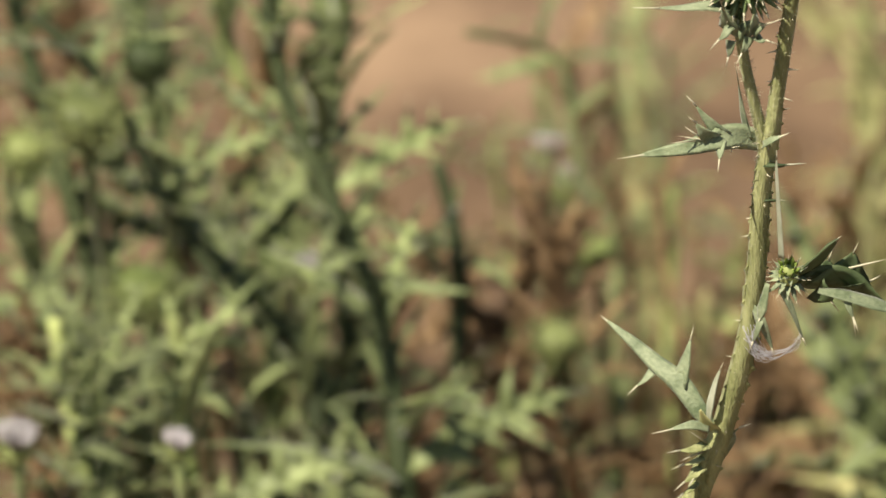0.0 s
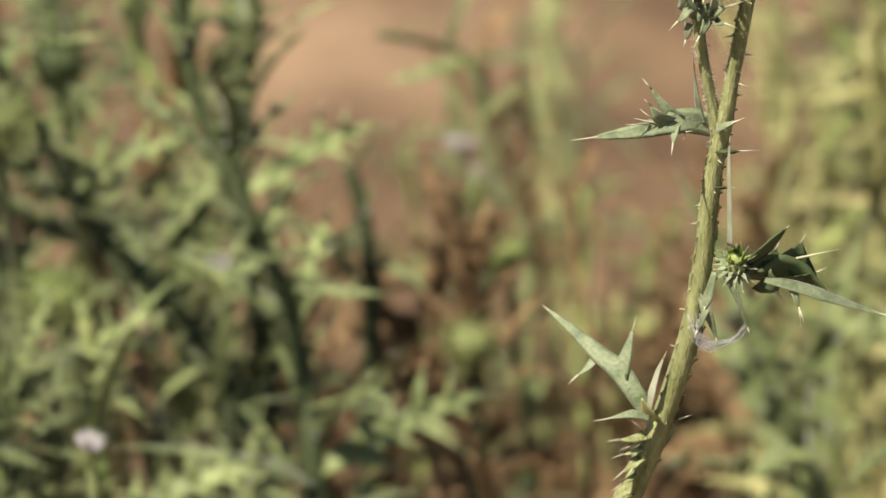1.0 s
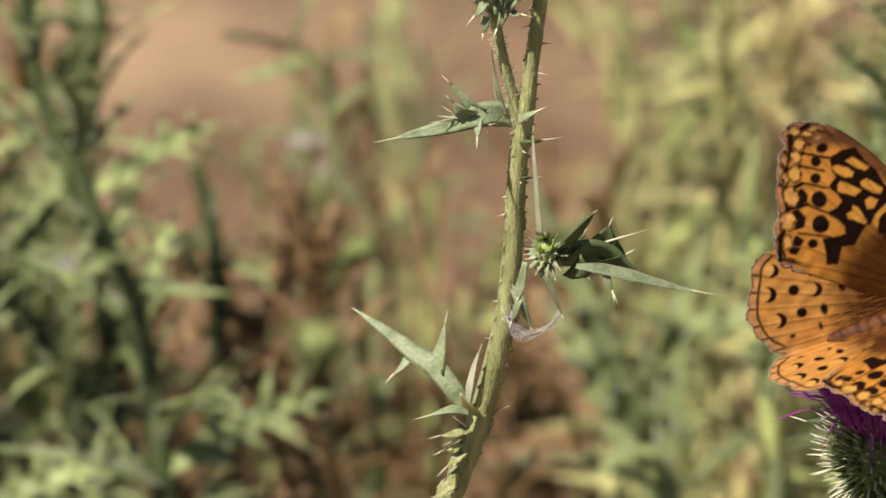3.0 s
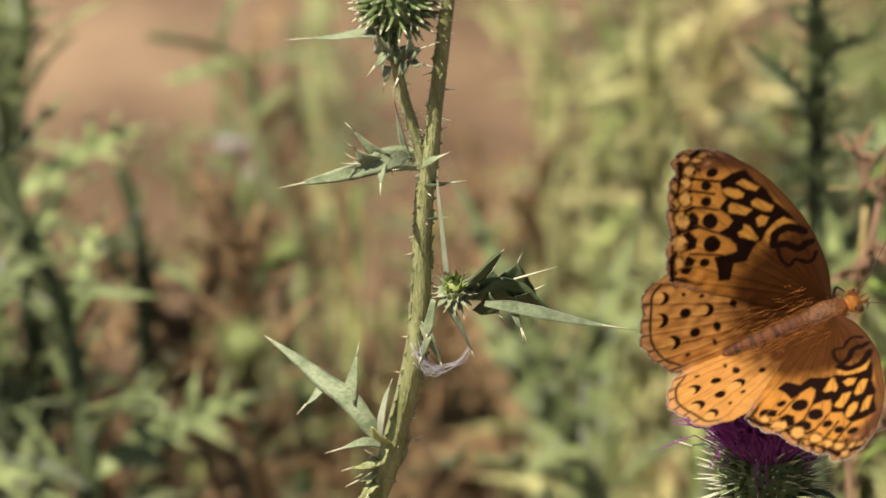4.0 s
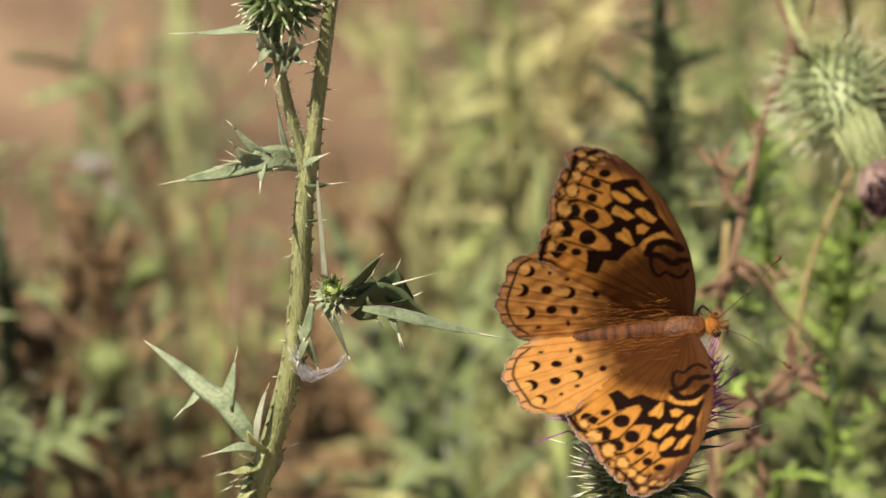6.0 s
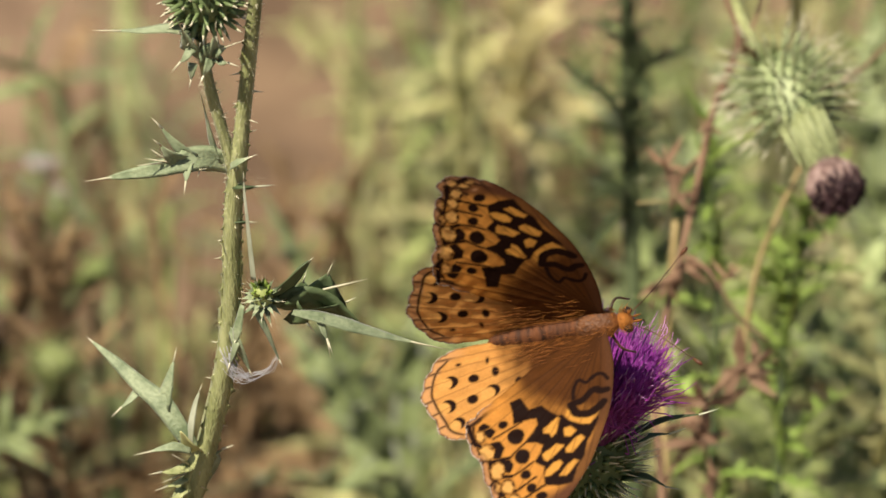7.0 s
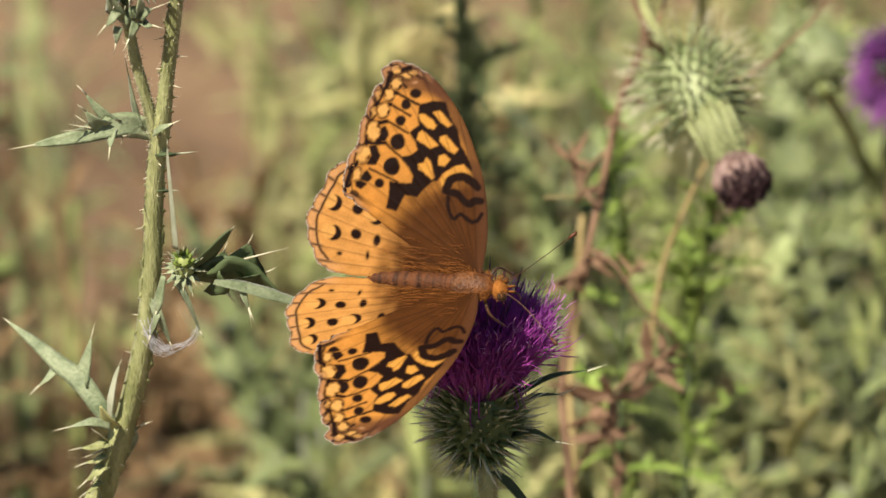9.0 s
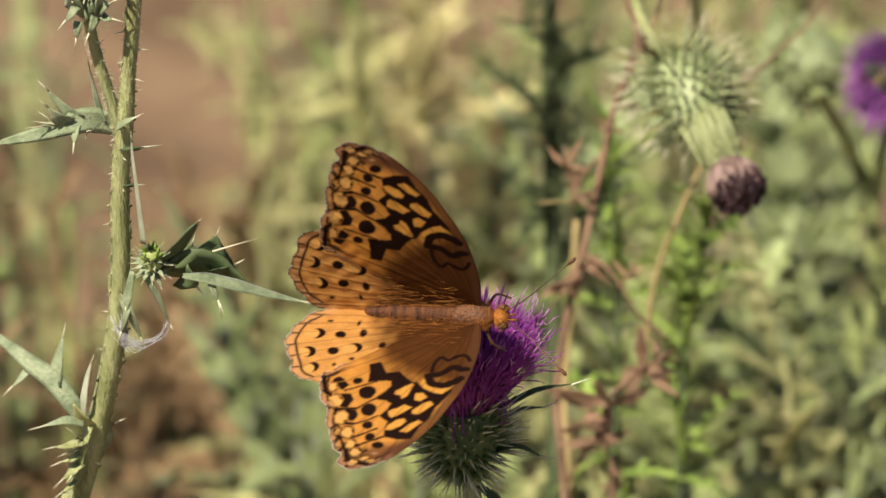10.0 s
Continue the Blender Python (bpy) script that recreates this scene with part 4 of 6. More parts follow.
    for x, y, a, b in pale:
        light = np.maximum(light, soft(np.hypot((wx + 0.5 * rag - x) / a, (wy - 0.4 * wob - y) / b) * min(a, b), 1.12 * min(a, b), 0.25))
    dark *= 1 - 0.95 * light
    col = col * (1 - 0.85 * light)[:, None] + np.array([0.64, 0.345, 0.105]) * 0.85 * light[:, None]
    # tan cells along the rim
    rim_cells = soft(rimd, 1.0 if fore else 1.7, 0.25) * outer
    if fore:
        dark = np.maximum(dark, soft(np.abs(rimd - 1.25), 0.26, 0.16) * outer * 0.9 * (1 - 0.6 * light))
    col = col * (1 - 0.8 * rim_cells)[:, None] + np.array([0.36, 0.175, 0.085] if fore else [0.52, 0.265, 0.115]) * 0.8 * rim_cells[:, None]
    if fore:
        for x, y, a, b in ((-14.6, 35.9, 0.5, 0.25), (-17.3, 33.2, 0.3, 0.4), (-10.6, 33.4, 0.5, 0.25), (-18.2, 30.2, 0.35, 0.7), (-19.3, 26.6, 0.4, 0.7), (-20.9, 21.4, 0.3, 0.7)):
            dusty = soft(np.hypot((wx - x) / a, (wy - y) / b) * min(a, b), min(a, b), 0.2) * 0.7
            col = col * (1 - dusty)[:, None] + np.array([0.42, 0.22, 0.12]) * dusty[:, None]
            dark *= 1 - 0.85 * dusty
    fringe = soft(rimd, 0.12, 0.12) * outer * np.clip(0.75 + 1.6 * rag, 0, 1)
    ink = np.array([0.012, 0.0045, 0.003])
    col = col * (1 - dark)[:, None] + ink * dark[:, None]
    col = col * (1 - 0.75 * fringe)[:, None] + np.array([0.72, 0.62, 0.55]) * 0.75 * fringe[:, None]
    col = np.clip(col, 0, 1)
    pz = 0.7 * np.sin(np.clip(py / 36, 0, 1) * math.pi) + 0.12 * soft(vd, 0.1, 0.25) + 0.25 * wob * np.clip(-px / 20, 0, 1) + (0.2 if fore else 0.0)
    sg = -1 if mirror else 1
    bm_v = [(x * 0.000989, sg * y * 0.000989, z * 0.000989) for x, y, z in zip(px, py, pz)]
    r, c = np.where(face)
    quads = np.stack([index[r, c], index[r, c + 1], index[r + 1, c + 1], index[r + 1, c]], 1)
    if mirror:
        quads = quads[:, ::-1]
    me = bpy.data.meshes.new(name)
    me.from_pydata(bm_v, [], quads.tolist())
    me.validate()
    at = me.color_attributes.new("pattern", "FLOAT_COLOR", "POINT")
    at.data.foreach_set("color", np.concatenate([col, np.ones((len(col), 1))], 1).astype(np.float32).ravel())
    for f in me.polygons:
        f.use_smooth = True
    return me


def egg(bm, centre, size, n=16, mat=0):
    got = bmesh.ops.create_uvsphere(bm, u_segments=n, v_segments=n // 2 + 2, radius=1)
    for v in got["verts"]:
        v.co = Vector(centre) + Vector((v.co.x * size[0], v.co.y * size[1], v.co.z * size[2]))
        for f in v.link_faces:
            f.material_index = mat


def build_butterfly():
    b = thing("butterfly", (0, 0, 1), "orange black-spotted fritillary butterfly with open wings on a purple flower", "butterfly")
    k = 0.000989
    bm = bmesh.new()
    egg(bm, (0.6 * k, 0, 0), (4.7 * k, 2.75 * k, 2.3 * k), 24)
    part("thorax", bm, "thorax", b, "dark brown thorax")
    bm = bmesh.new()
    rings = [(-1.5 - 16.3 * i / 48) for i in range(49)]
    girth = [np.interp(x, [-17.8, -17.4, -16.0, -12.0, -6.0, -1.5], [0.25, 0.85, 1.35, 1.8, 1.95, 1.95]) * (1 - 0.14 * max(0, math.cos(i * math.pi / 3)) ** 3) for i, x in enumerate(rings)]
    tube(bm, [(x * k, 0, (0.1 - 0.012 * (x + 8) ** 2 * 0.3) * k) for x in rings], [g * k for g in girth], 20)
    part("abdomen", bm, "abdomen", b, "segmented reddish-brown abdomen")
    bm = bmesh.new()
    egg(bm, (5.9 * k, 0, -0.3 * k), (1.45 * k, 1.6 * k, 1.3 * k), 18)
    head = part("head", bm, "fur", b, "furry orange head")
    for sg in (-1, 1):
        bm = bmesh.new()
        egg(bm, (6.6 * k, sg * 1.5 * k, 0), (0.9 * k, 0.75 * k, 0.95 * k), 16)
        part("eye", bm, "eye", head)
        bm = bmesh.new()
        blade(bm, [(7.0 * k, sg * 0.4 * k, -0.3 * k), (8.2 * k, sg * 0.5 * k, 0.1 * k), (9.0 * k, sg * 0.5 * k, 0.5 * k)], [0.5 * k, 0.8 * k, 0.2 * k], (0, sg, 0.2))
        part("palp", bm, "fur", head)
        bm = bmesh.new()
        line = smooth_line([(6.9 * k, sg * 0.7 * k, 0.6 * k), (11.5 * k, sg * 3.6 * k, 2.2 * k), (17.5 * k, sg * 9.0 * k, 2.6 * k)], 6)
        tube(bm, line, [0.11 * k, 0.09 * k], 5)
        way = (line[-1] - line[-2]).normalized()
        tube(bm, [line[-1] - way * 0.3 * k, line[-1] + way * 0.5 * k, line[-1] + way * 1.3 * k, line[-1] + way * 1.7 * k], [0.1 * k, 0.34 * k, 0.36 * k, 0.1 * k], 7, 1)
        part("antenna", bm, ["horn", "horn_tip"], head)
        for n, (x, ex, ez) in enumerate(((3.0, 6.0, -6.5), (1.0, 0.5, -7.0), (-1.0, -5.0, -6.5))):
            bm = bmesh.new()
            tube(bm, smooth_line([(x * k, sg * 1.2 * k, -1.2 * k), ((x + ex) / 2 * k, sg * 4.2 * k, -1.8 * k), (ex * k, sg * 4.6 * k, ez * k)], 4), [0.32 * k, 0.16 * k], 6)
            part("leg", bm, "horn", b)
    bm = bmesh.new()
    tube(bm, smooth_line([(7.2 * k, 0, -0.9 * k), (8.6 * k, 0, -2.6 * k), (8.2 * k, 0, -5.5 * k)], 5), [0.2 * k, 0.12 * k], 6)
    part("proboscis", bm, "horn", head)
    # fur on thorax, head and the base of the abdomen
    rnd = random.Random(21)
    bm = bmesh.new()
    for i in range(1700):
        x = rnd.uniform(-17.0, 7.2)
        a = rnd.uniform(0.0, math.pi)
        flank = abs(math.cos(a))
        if rnd.random() > 0.06 + 0.94 * flank ** 3 and x < 4.6:
            continue
        r = np.interp(x, [-17, -14, -8, -4, -2, 1, 4, 5, 7], [1.1, 1.8, 2.2, 2.25, 2.4, 2.7, 2.2, 1.7, 1.4])
        root = Vector((x, r * math.cos(a), r * 0.9 * math.sin(a)))
        way = Vector((-0.9 if x < 5 else 0.7, 0.8 * math.cos(a), 0.5 * math.sin(a))) + Vector((rnd.uniform(-0.3, 0.3), rnd.uniform(-0.4, 0.4), rnd.uniform(0, 0.4)))
        prick(bm, root * k, (root + way.normalized() * rnd.uniform(0.6, 1.1 + 1.1 * flank)) * k, 0.034 * k, 0, 3)
    tagged(part("fur", bm, "fur", b, "short orange-brown fur"), kind="stuff")
    wings = {}
    for side in ("left", "right"):
        mir = side == "right"
        for nm in ("hindwing", "forewing"):
            fore = nm == "forewing"
            me = wing_mesh(nm, FORE_EDGE if fore else HIND_EDGE, FORE_SPOTS if fore else HIND_SPOTS, FORE_PALE if fore else [], FORE_BARS if fore else HIND_BARS, FORE_VEINS if fore else HIND_VEINS, fore, mir)
            wings[nm, side] = part(nm, me, WING, b, "orange wing with black spots and bars" if fore else "orange wing with black crescents along its rim")
            if not fore:
                # long soft hair over the inner part of the hindwing
                bm = bmesh.new()
                for i in range(120):
                    x, y = rnd.uniform(-15.0, 0.5), abs(rnd.gauss(0.6, 2.4)) + 0.2
                    root = Vector((x, y, 0.55 + 0.7 * math.sin(min(y / 36, 1) * math.pi)))
                    end = root + Vector((-rnd.uniform(1.4, 3.4), rnd.uniform(-0.5, 0.9), rnd.uniform(-0.2, 0.35)))
                    sg = -1 if mir else 1
                    prick(bm, Vector((root.x, sg * root.y, root.z)) * k, Vector((end.x, sg * end.y, end.z)) * k, 0.03 * k, 0, 3)
                tagged(part("hair", bm, "fur", wings[nm, side], "long orange-brown hair"), kind="stuff")
    return b, wings


butterfly, wings = build_butterfly()

# ---------------------------------------------------------------- the weeds behind
LEAVES = {}
for nm in ("leaf_grey", "leaf_green", "leaf_yellow", "leaf_straw", "leaf_dark", "leaf_brown", "leaf_fresh"):
    LEAVES[nm] = []
    for k, (ln, w, n) in enumerate(((0.052, 0.017, 4), (0.038, 0.014, 3), (0.060, 0.016, 5), (0.048, 0.007, 2), (0.034, 0.009, 2))):
        me = lobed_leaf(ln, w, n, 30 + k, 0.3, True)
        me.materials.append(M[nm])
        me.materials.append(M["spine"])
        LEAVES[nm].append(me)


def to_ground(pts):
    """Carries a stalk from its lowest known point down to the soil."""
    p = pts[-1]
    if p.z < 0.02:
        return pts
    way = (pts[-1] - pts[-2]).normalized()
    a = p + Vector((way.x * 0.06, way.y * 0.06, -0.08)) if p.z > 0.12 else None
    foot = Vector((p.x + way.x * 0.09, p.y + way.y * 0.09, -0.005))
    return pts + ([a] if a else []) + [foot]


def weed(name, label, line, d, r, stalk, leaf, count, seed, size=1.0, category="weed", group="weeds behind the flowers", lift=0.55, drift=0.0, leafy=0.94):
    """A leafy stalk through the (u, v) points of line, top first, d metres away, standing on the soil."""
    rnd = random.Random(seed)
    d = 2.0 + (d - 2.0) * 0.78
    pts = to_ground([place(u, v, d + drift * i) for i, (u, v) in enumerate(line)])
    foot = Vector((pts[-1].x, pts[-1].y, 0))
    plant = thing(name, foot, label, category, group)
    curve = [p - foot for p in smooth_line(pts, 6)]
    bm = bmesh.new()
    tube(bm, curve, [r * 0.7, r * 1.25], 8, 0, 0.05)
    part("stem", bm, stalk, plant)
    span = len(curve) - 1
    sill = 1.5 - d * (math.sin(radians(DIP)) + 0.026)
    count = int(count * (1.75 if leaf == "leaf_grey" else 2.1))
    for i in range(count):
        s = (i + rnd.random()) / count * leafy
        q = curve[int(s * span)].lerp(curve[min(int(s * span) + 1, span)], (s * span) % 1)
        if q.z < 0.02 or (q.z < sill and rnd.random() < 0.7):
            continue
        me = rnd.choice(LEAVES[leaf])
        k = 0.7 * size * rnd.uniform(0.45, 1.25) * (0.6 + 0.5 * s)
        part("leaf", me, leaf, plant, "", Matrix.Translation(q) @ Matrix.Rotation(i * 2.4 + rnd.uniform(-0.5, 0.5), 4, "Z") @ Matrix.Rotation(-lift - rnd.uniform(-0.6, 1.0), 4, "Y") @ Matrix.Rotation(rnd.uniform(-0.6, 0.6), 4, "X") @ Matrix.Scale(k, 4))
    return plant, foot


def head_on(plant, foot, u, v, d, r, mat, seed, axis=(0, 0, 1), tuft=None, n=70):
    """A thistle head on a short stalk of a weed."""
    top = place(u, v, d) - foot
    axis = Vector(axis).normalized()
    bm = bmesh.new()
    involucre(bm, top, axis, r, r * 1.9)
    bud = part("bud", bm, mat, plant, "round green bud")
    bm = bmesh.new()
    for root, way, k in bract_places(n, top, axis, r, r * 1.9, seed):
        prick(bm, root, root + way * r * 0.75 * k, r * 0.09, 0, 4)
    tagged(part("bract_rest", bm, mat, bud), kind="stuff")
    if tuft:
        rnd = random.Random(seed)
        bm = bmesh.new()
        for i in range(160):
            s = math.sqrt(i / 160)
            a = i * 2.4
            e1 = axis.orthogonal().normalized()
            side = e1 * math.cos(a) + axis.cross(e1) * math.sin(a)
            root = top + side * r * 0.6 * s
            end = root + (axis + side * 0.8 * s).normalized() * r * 1.9 * rnd.uniform(0.8, 1.1)
            tube(bm, [root, root.lerp(end, 0.6), end], [r * 0.06, r * 0.07, r * 0.02], 4)
        tagged(part("tuft", bm, tuft, bud), kind="stuff")


GREY = "grey-green thistle with deeply lobed spiny leaves"
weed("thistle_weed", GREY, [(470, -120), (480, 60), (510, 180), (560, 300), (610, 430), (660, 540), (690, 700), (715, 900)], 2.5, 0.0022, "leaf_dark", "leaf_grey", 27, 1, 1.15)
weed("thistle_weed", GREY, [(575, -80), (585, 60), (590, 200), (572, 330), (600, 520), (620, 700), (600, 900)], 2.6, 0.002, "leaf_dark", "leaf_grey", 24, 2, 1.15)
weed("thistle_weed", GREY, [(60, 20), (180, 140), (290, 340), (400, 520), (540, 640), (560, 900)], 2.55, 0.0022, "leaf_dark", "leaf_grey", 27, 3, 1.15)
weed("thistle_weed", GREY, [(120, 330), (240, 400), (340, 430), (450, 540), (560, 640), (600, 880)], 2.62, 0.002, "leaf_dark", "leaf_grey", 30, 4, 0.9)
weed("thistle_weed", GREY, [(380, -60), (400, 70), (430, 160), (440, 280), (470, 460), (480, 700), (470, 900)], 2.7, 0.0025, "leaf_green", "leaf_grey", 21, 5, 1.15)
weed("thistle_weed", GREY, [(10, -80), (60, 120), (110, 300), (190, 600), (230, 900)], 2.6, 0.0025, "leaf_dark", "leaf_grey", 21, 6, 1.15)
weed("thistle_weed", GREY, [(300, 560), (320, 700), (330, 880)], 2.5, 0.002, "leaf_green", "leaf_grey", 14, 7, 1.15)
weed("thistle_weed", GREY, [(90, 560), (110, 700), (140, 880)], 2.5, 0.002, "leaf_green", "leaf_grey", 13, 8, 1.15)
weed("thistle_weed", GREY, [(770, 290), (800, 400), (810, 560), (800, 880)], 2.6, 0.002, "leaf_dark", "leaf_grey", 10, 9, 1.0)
weed("thistle_weed", GREY, [(820, 60), (960, 90), (1000, 160), (1020, 300), (1080, 420), (1090, 640), (1080, 900)], 2.7, 0.0012, "leaf_grey", "leaf_grey", 15, 10, 0.8)
weed("olive_stalk", "thick olive-green stalk with few leaves", [(1125, -100), (1120, 130), (1125, 250), (1140, 420), (1150, 600), (1160, 880)], 3.15, 0.0036, "stem", "leaf_grey", 9, 11, 1.15)
weed("thistle_weed", GREY, [(960, 500), (980, 640), (1000, 880)], 2.7, 0.001, "leaf_grey", "leaf_grey", 7, 12, 0.8)
weed("pale_weed", "yellow-green weed drying at the edges", [(1500, 20), (1530, 200), (1528, 310), (1540, 500), (1560, 900)], 2.95, 0.0013, "leaf_yellow", "leaf_yellow", 12, 13, 0.8)
weed("pale_weed", "yellow-green weed drying at the edges", [(1812, -60), (1812, 100), (1805, 340), (1770, 560), (1690, 900)], 3.0, 0.0026, "leaf_yellow", "leaf_straw", 22, 14, 0.8)
weed("pale_weed", "yellow-green weed drying at the edges", [(1690, 400), (1670, 560), (1660, 700), (1625, 900)], 2.8, 0.0024, "leaf_yellow", "leaf_yellow", 18, 15, 0.8)
weed("dead_weed", "dead brown weed with curled dry leaves", [(1390, 250), (1400, 450), (1390, 700), (1400, 900)], 2.9, 0.0018, "leaf_brown", "leaf_brown", 22, 16, 0.9)
weed("green_weed", "leafy green weed on bare soil", [(1650, 100), (1600, 300), (1610, 560), (1580, 900)], 2.95, 0.0022, "leaf_yellow", "leaf_green", 18, 17, 0.9)
weed("green_weed", "leafy green weed on bare soil", [(1760, 420), (1780, 600), (1800, 900)], 2.6, 0.0025, "leaf_green", "leaf_grey", 16, 18, 1.15)
# this stalk's shade is painted into its leaf colour
DARK, dark_foot = weed("dark_thistle", "thistle stalk with shade painted into its dark green colour", [(1995, -150), (2000, 60), (2005, 230), (2010, 420), (2020, 700), (2020, 900)], 2.42, 0.0018, "leaf_dark", "leaf_dark", 52, 19, 0.55, leafy=0.40)

for i in range(88):
    rr = random.Random(300 + i)
    u0 = -120 + 33 * i
    if u0 < 700 and i % 4 or 1080 < u0 < 1560 or 700 <= u0 <= 1080 and i % 2:
        continue
    top = np.interp(u0, [-100, 300, 640, 720, 960, 1020, 1180, 1280, 1450, 1520, 1900, 2000, 2750], [60, 100, 200, 380, 380, 150, 200, 330, 330, 0, 0, -60, -60]) + rr.uniform(-60, 260)
    kinds = ["leaf_brown", "leaf_brown", "leaf_grey"] if u0 < 640 else ["leaf_brown"] if u0 < 1100 else ["leaf_green", "leaf_yellow", "leaf_brown", "leaf_grey", "leaf_brown", "leaf_brown"] if u0 < 2000 else ["leaf_green", "leaf_green", "leaf_grey", "leaf_yellow", "leaf_green", "leaf_yellow"]
    lf = rr.choice(kinds)
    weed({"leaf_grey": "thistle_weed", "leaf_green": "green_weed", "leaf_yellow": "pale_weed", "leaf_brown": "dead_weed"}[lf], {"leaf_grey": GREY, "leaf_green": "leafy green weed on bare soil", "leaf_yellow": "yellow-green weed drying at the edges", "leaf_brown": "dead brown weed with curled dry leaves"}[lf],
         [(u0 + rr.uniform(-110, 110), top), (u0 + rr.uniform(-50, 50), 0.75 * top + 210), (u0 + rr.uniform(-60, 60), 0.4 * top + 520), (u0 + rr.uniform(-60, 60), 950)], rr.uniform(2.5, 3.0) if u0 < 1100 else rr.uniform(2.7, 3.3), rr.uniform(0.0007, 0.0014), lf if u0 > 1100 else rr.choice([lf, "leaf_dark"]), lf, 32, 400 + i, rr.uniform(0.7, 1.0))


# upright stalks between the spiny thistle and the flower, and a low growth that hides most of the soil
KIND_NAME = {"leaf_grey": "thistle_weed", "leaf_green": "green_weed", "leaf_yellow": "pale_weed", "leaf_brown": "dead_weed"}
KIND_LABEL = {"leaf_grey": GREY, "leaf_green": "leafy green weed on bare soil", "leaf_yellow": "yellow-green weed drying at the edges", "leaf_brown": "dead brown weed with curled dry leaves"}
for i in range(26):
    rr = random.Random(1700 + i)
    u0 = 1070 + 37 * i + rr.uniform(-14, 14)
    top = rr.uniform(340, 560) if 1190 < u0 < 1490 else rr.uniform(-90, 420)
    lf = rr.choice(["leaf_brown", "leaf_brown", "leaf_grey", "leaf_grey"] if u0 < 1480 else ["leaf_green", "leaf_yellow", "leaf_yellow", "leaf_grey", "leaf_brown"])
    weed(KIND_NAME[lf], KIND_LABEL[lf], [(u0 + rr.uniform(-40, 40), top), (u0 + rr.uniform(-25, 25), 0.75 * top + 220), (u0 + rr.uniform(-25, 25), 0.5 * top + 440), (u0 + rr.uniform(-30, 30), 920)], rr.uniform(2.65, 3.1), rr.uniform(0.0004, 0.0008), lf, lf, 7 if u0 < 1480 else 11, 1800 + i, rr.uniform(0.55, 0.8), lift=0.85)
weed("thistle_weed", GREY, [(960, 215), (985, 320), (1010, 470), (1000, 700), (1010, 920)], 3.0, 0.0009, "leaf_grey", "leaf_grey", 16, 2590, 0.95)
weed("thistle_weed", GREY, [(1175, 90), (1165, 210), (1180, 380), (1170, 650), (1180, 920)], 3.05, 0.0009, "leaf_grey", "leaf_grey", 16, 2591, 0.85)
weed("green_weed", KIND_LABEL["leaf_green"], [(870, 250), (880, 350), (905, 500), (900, 920)], 2.95, 0.0008, "leaf_green", "leaf_green", 11, 2592, 0.8)
weed("thistle_weed", GREY, [(1085, 20), (1080, 160), (1095, 330), (1090, 920)], 3.05, 0.0008, "leaf_grey", "leaf_grey", 12, 2593, 0.75)
for i in range(12):
    rr = random.Random(2600 + i)
    u0 = 1470 + 42 * i + rr.uniform(-16, 16)
    top = rr.uniform(300, 480) if 1210 < u0 < 1480 else rr.uniform(-80, 330)
    lf = rr.choice(["leaf_yellow", "leaf_yellow", "leaf_green"])
    weed(KIND_NAME[lf], "thin yellow-green stalk with a few narrow leaves", [(u0 + rr.uniform(-25, 25), top), (u0 + rr.uniform(-14, 14), 0.7 * top + 250), (u0 + rr.uniform(-18, 18), 0.4 * top + 540), (u0 + rr.uniform(-30, 30), 920)], rr.uniform(2.65, 3.0), rr.uniform(0.0006, 0.0010), lf, lf, 6, 2650 + i, rr.uniform(0.5, 0.75), lift=1.0)
for i in range(58):
    rr = random.Random(2100 + i)
    u0 = -110 + 50 * i + rr.uniform(-20, 20)
    top = rr.uniform(470, 760)
    lf = rr.choice(["leaf_grey", "leaf_brown", "leaf_brown"] if u0 < 640 else ["leaf_brown"] if u0 < 1480 else ["leaf_green", "leaf_brown", "leaf_brown", "leaf_brown", "leaf_yellow"] if u0 < 2000 else ["leaf_green", "leaf_brown", "leaf_yellow"])
    if u0 > 2000 and i % 2:
        continue
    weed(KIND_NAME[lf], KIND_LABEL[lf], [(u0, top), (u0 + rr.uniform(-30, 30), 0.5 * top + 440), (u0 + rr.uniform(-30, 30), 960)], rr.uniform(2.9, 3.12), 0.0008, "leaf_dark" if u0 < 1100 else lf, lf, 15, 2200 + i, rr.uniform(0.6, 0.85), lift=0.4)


def lone_head(u, v, d, r, mat, seed, tuft, label, category="thistle"):
    """A single head on its stalk among the weeds."""
    top = place(u, v, d)
    pts = to_ground([top - Vector((0, 0, r)), top + Vector((0.004, 0.01, -0.05)), top + Vector((0.01, 0.02, -0.10))])
    foot = Vector((pts[-1].x, pts[-1].y, 0))
    plant = thing("thistle_bud" if not tuft else "faded_thistle", foot, label, category, "heads among the weeds")
    bm = bmesh.new()
    tube(bm, [p - foot for p in smooth_line(pts, 5)], [0.001, 0.0016], 8)
    part("stem", bm, "leaf_grey", plant)
    head_on(plant, foot, u, v, d, r, mat, seed, (0.1, -0.2, 1), tuft)


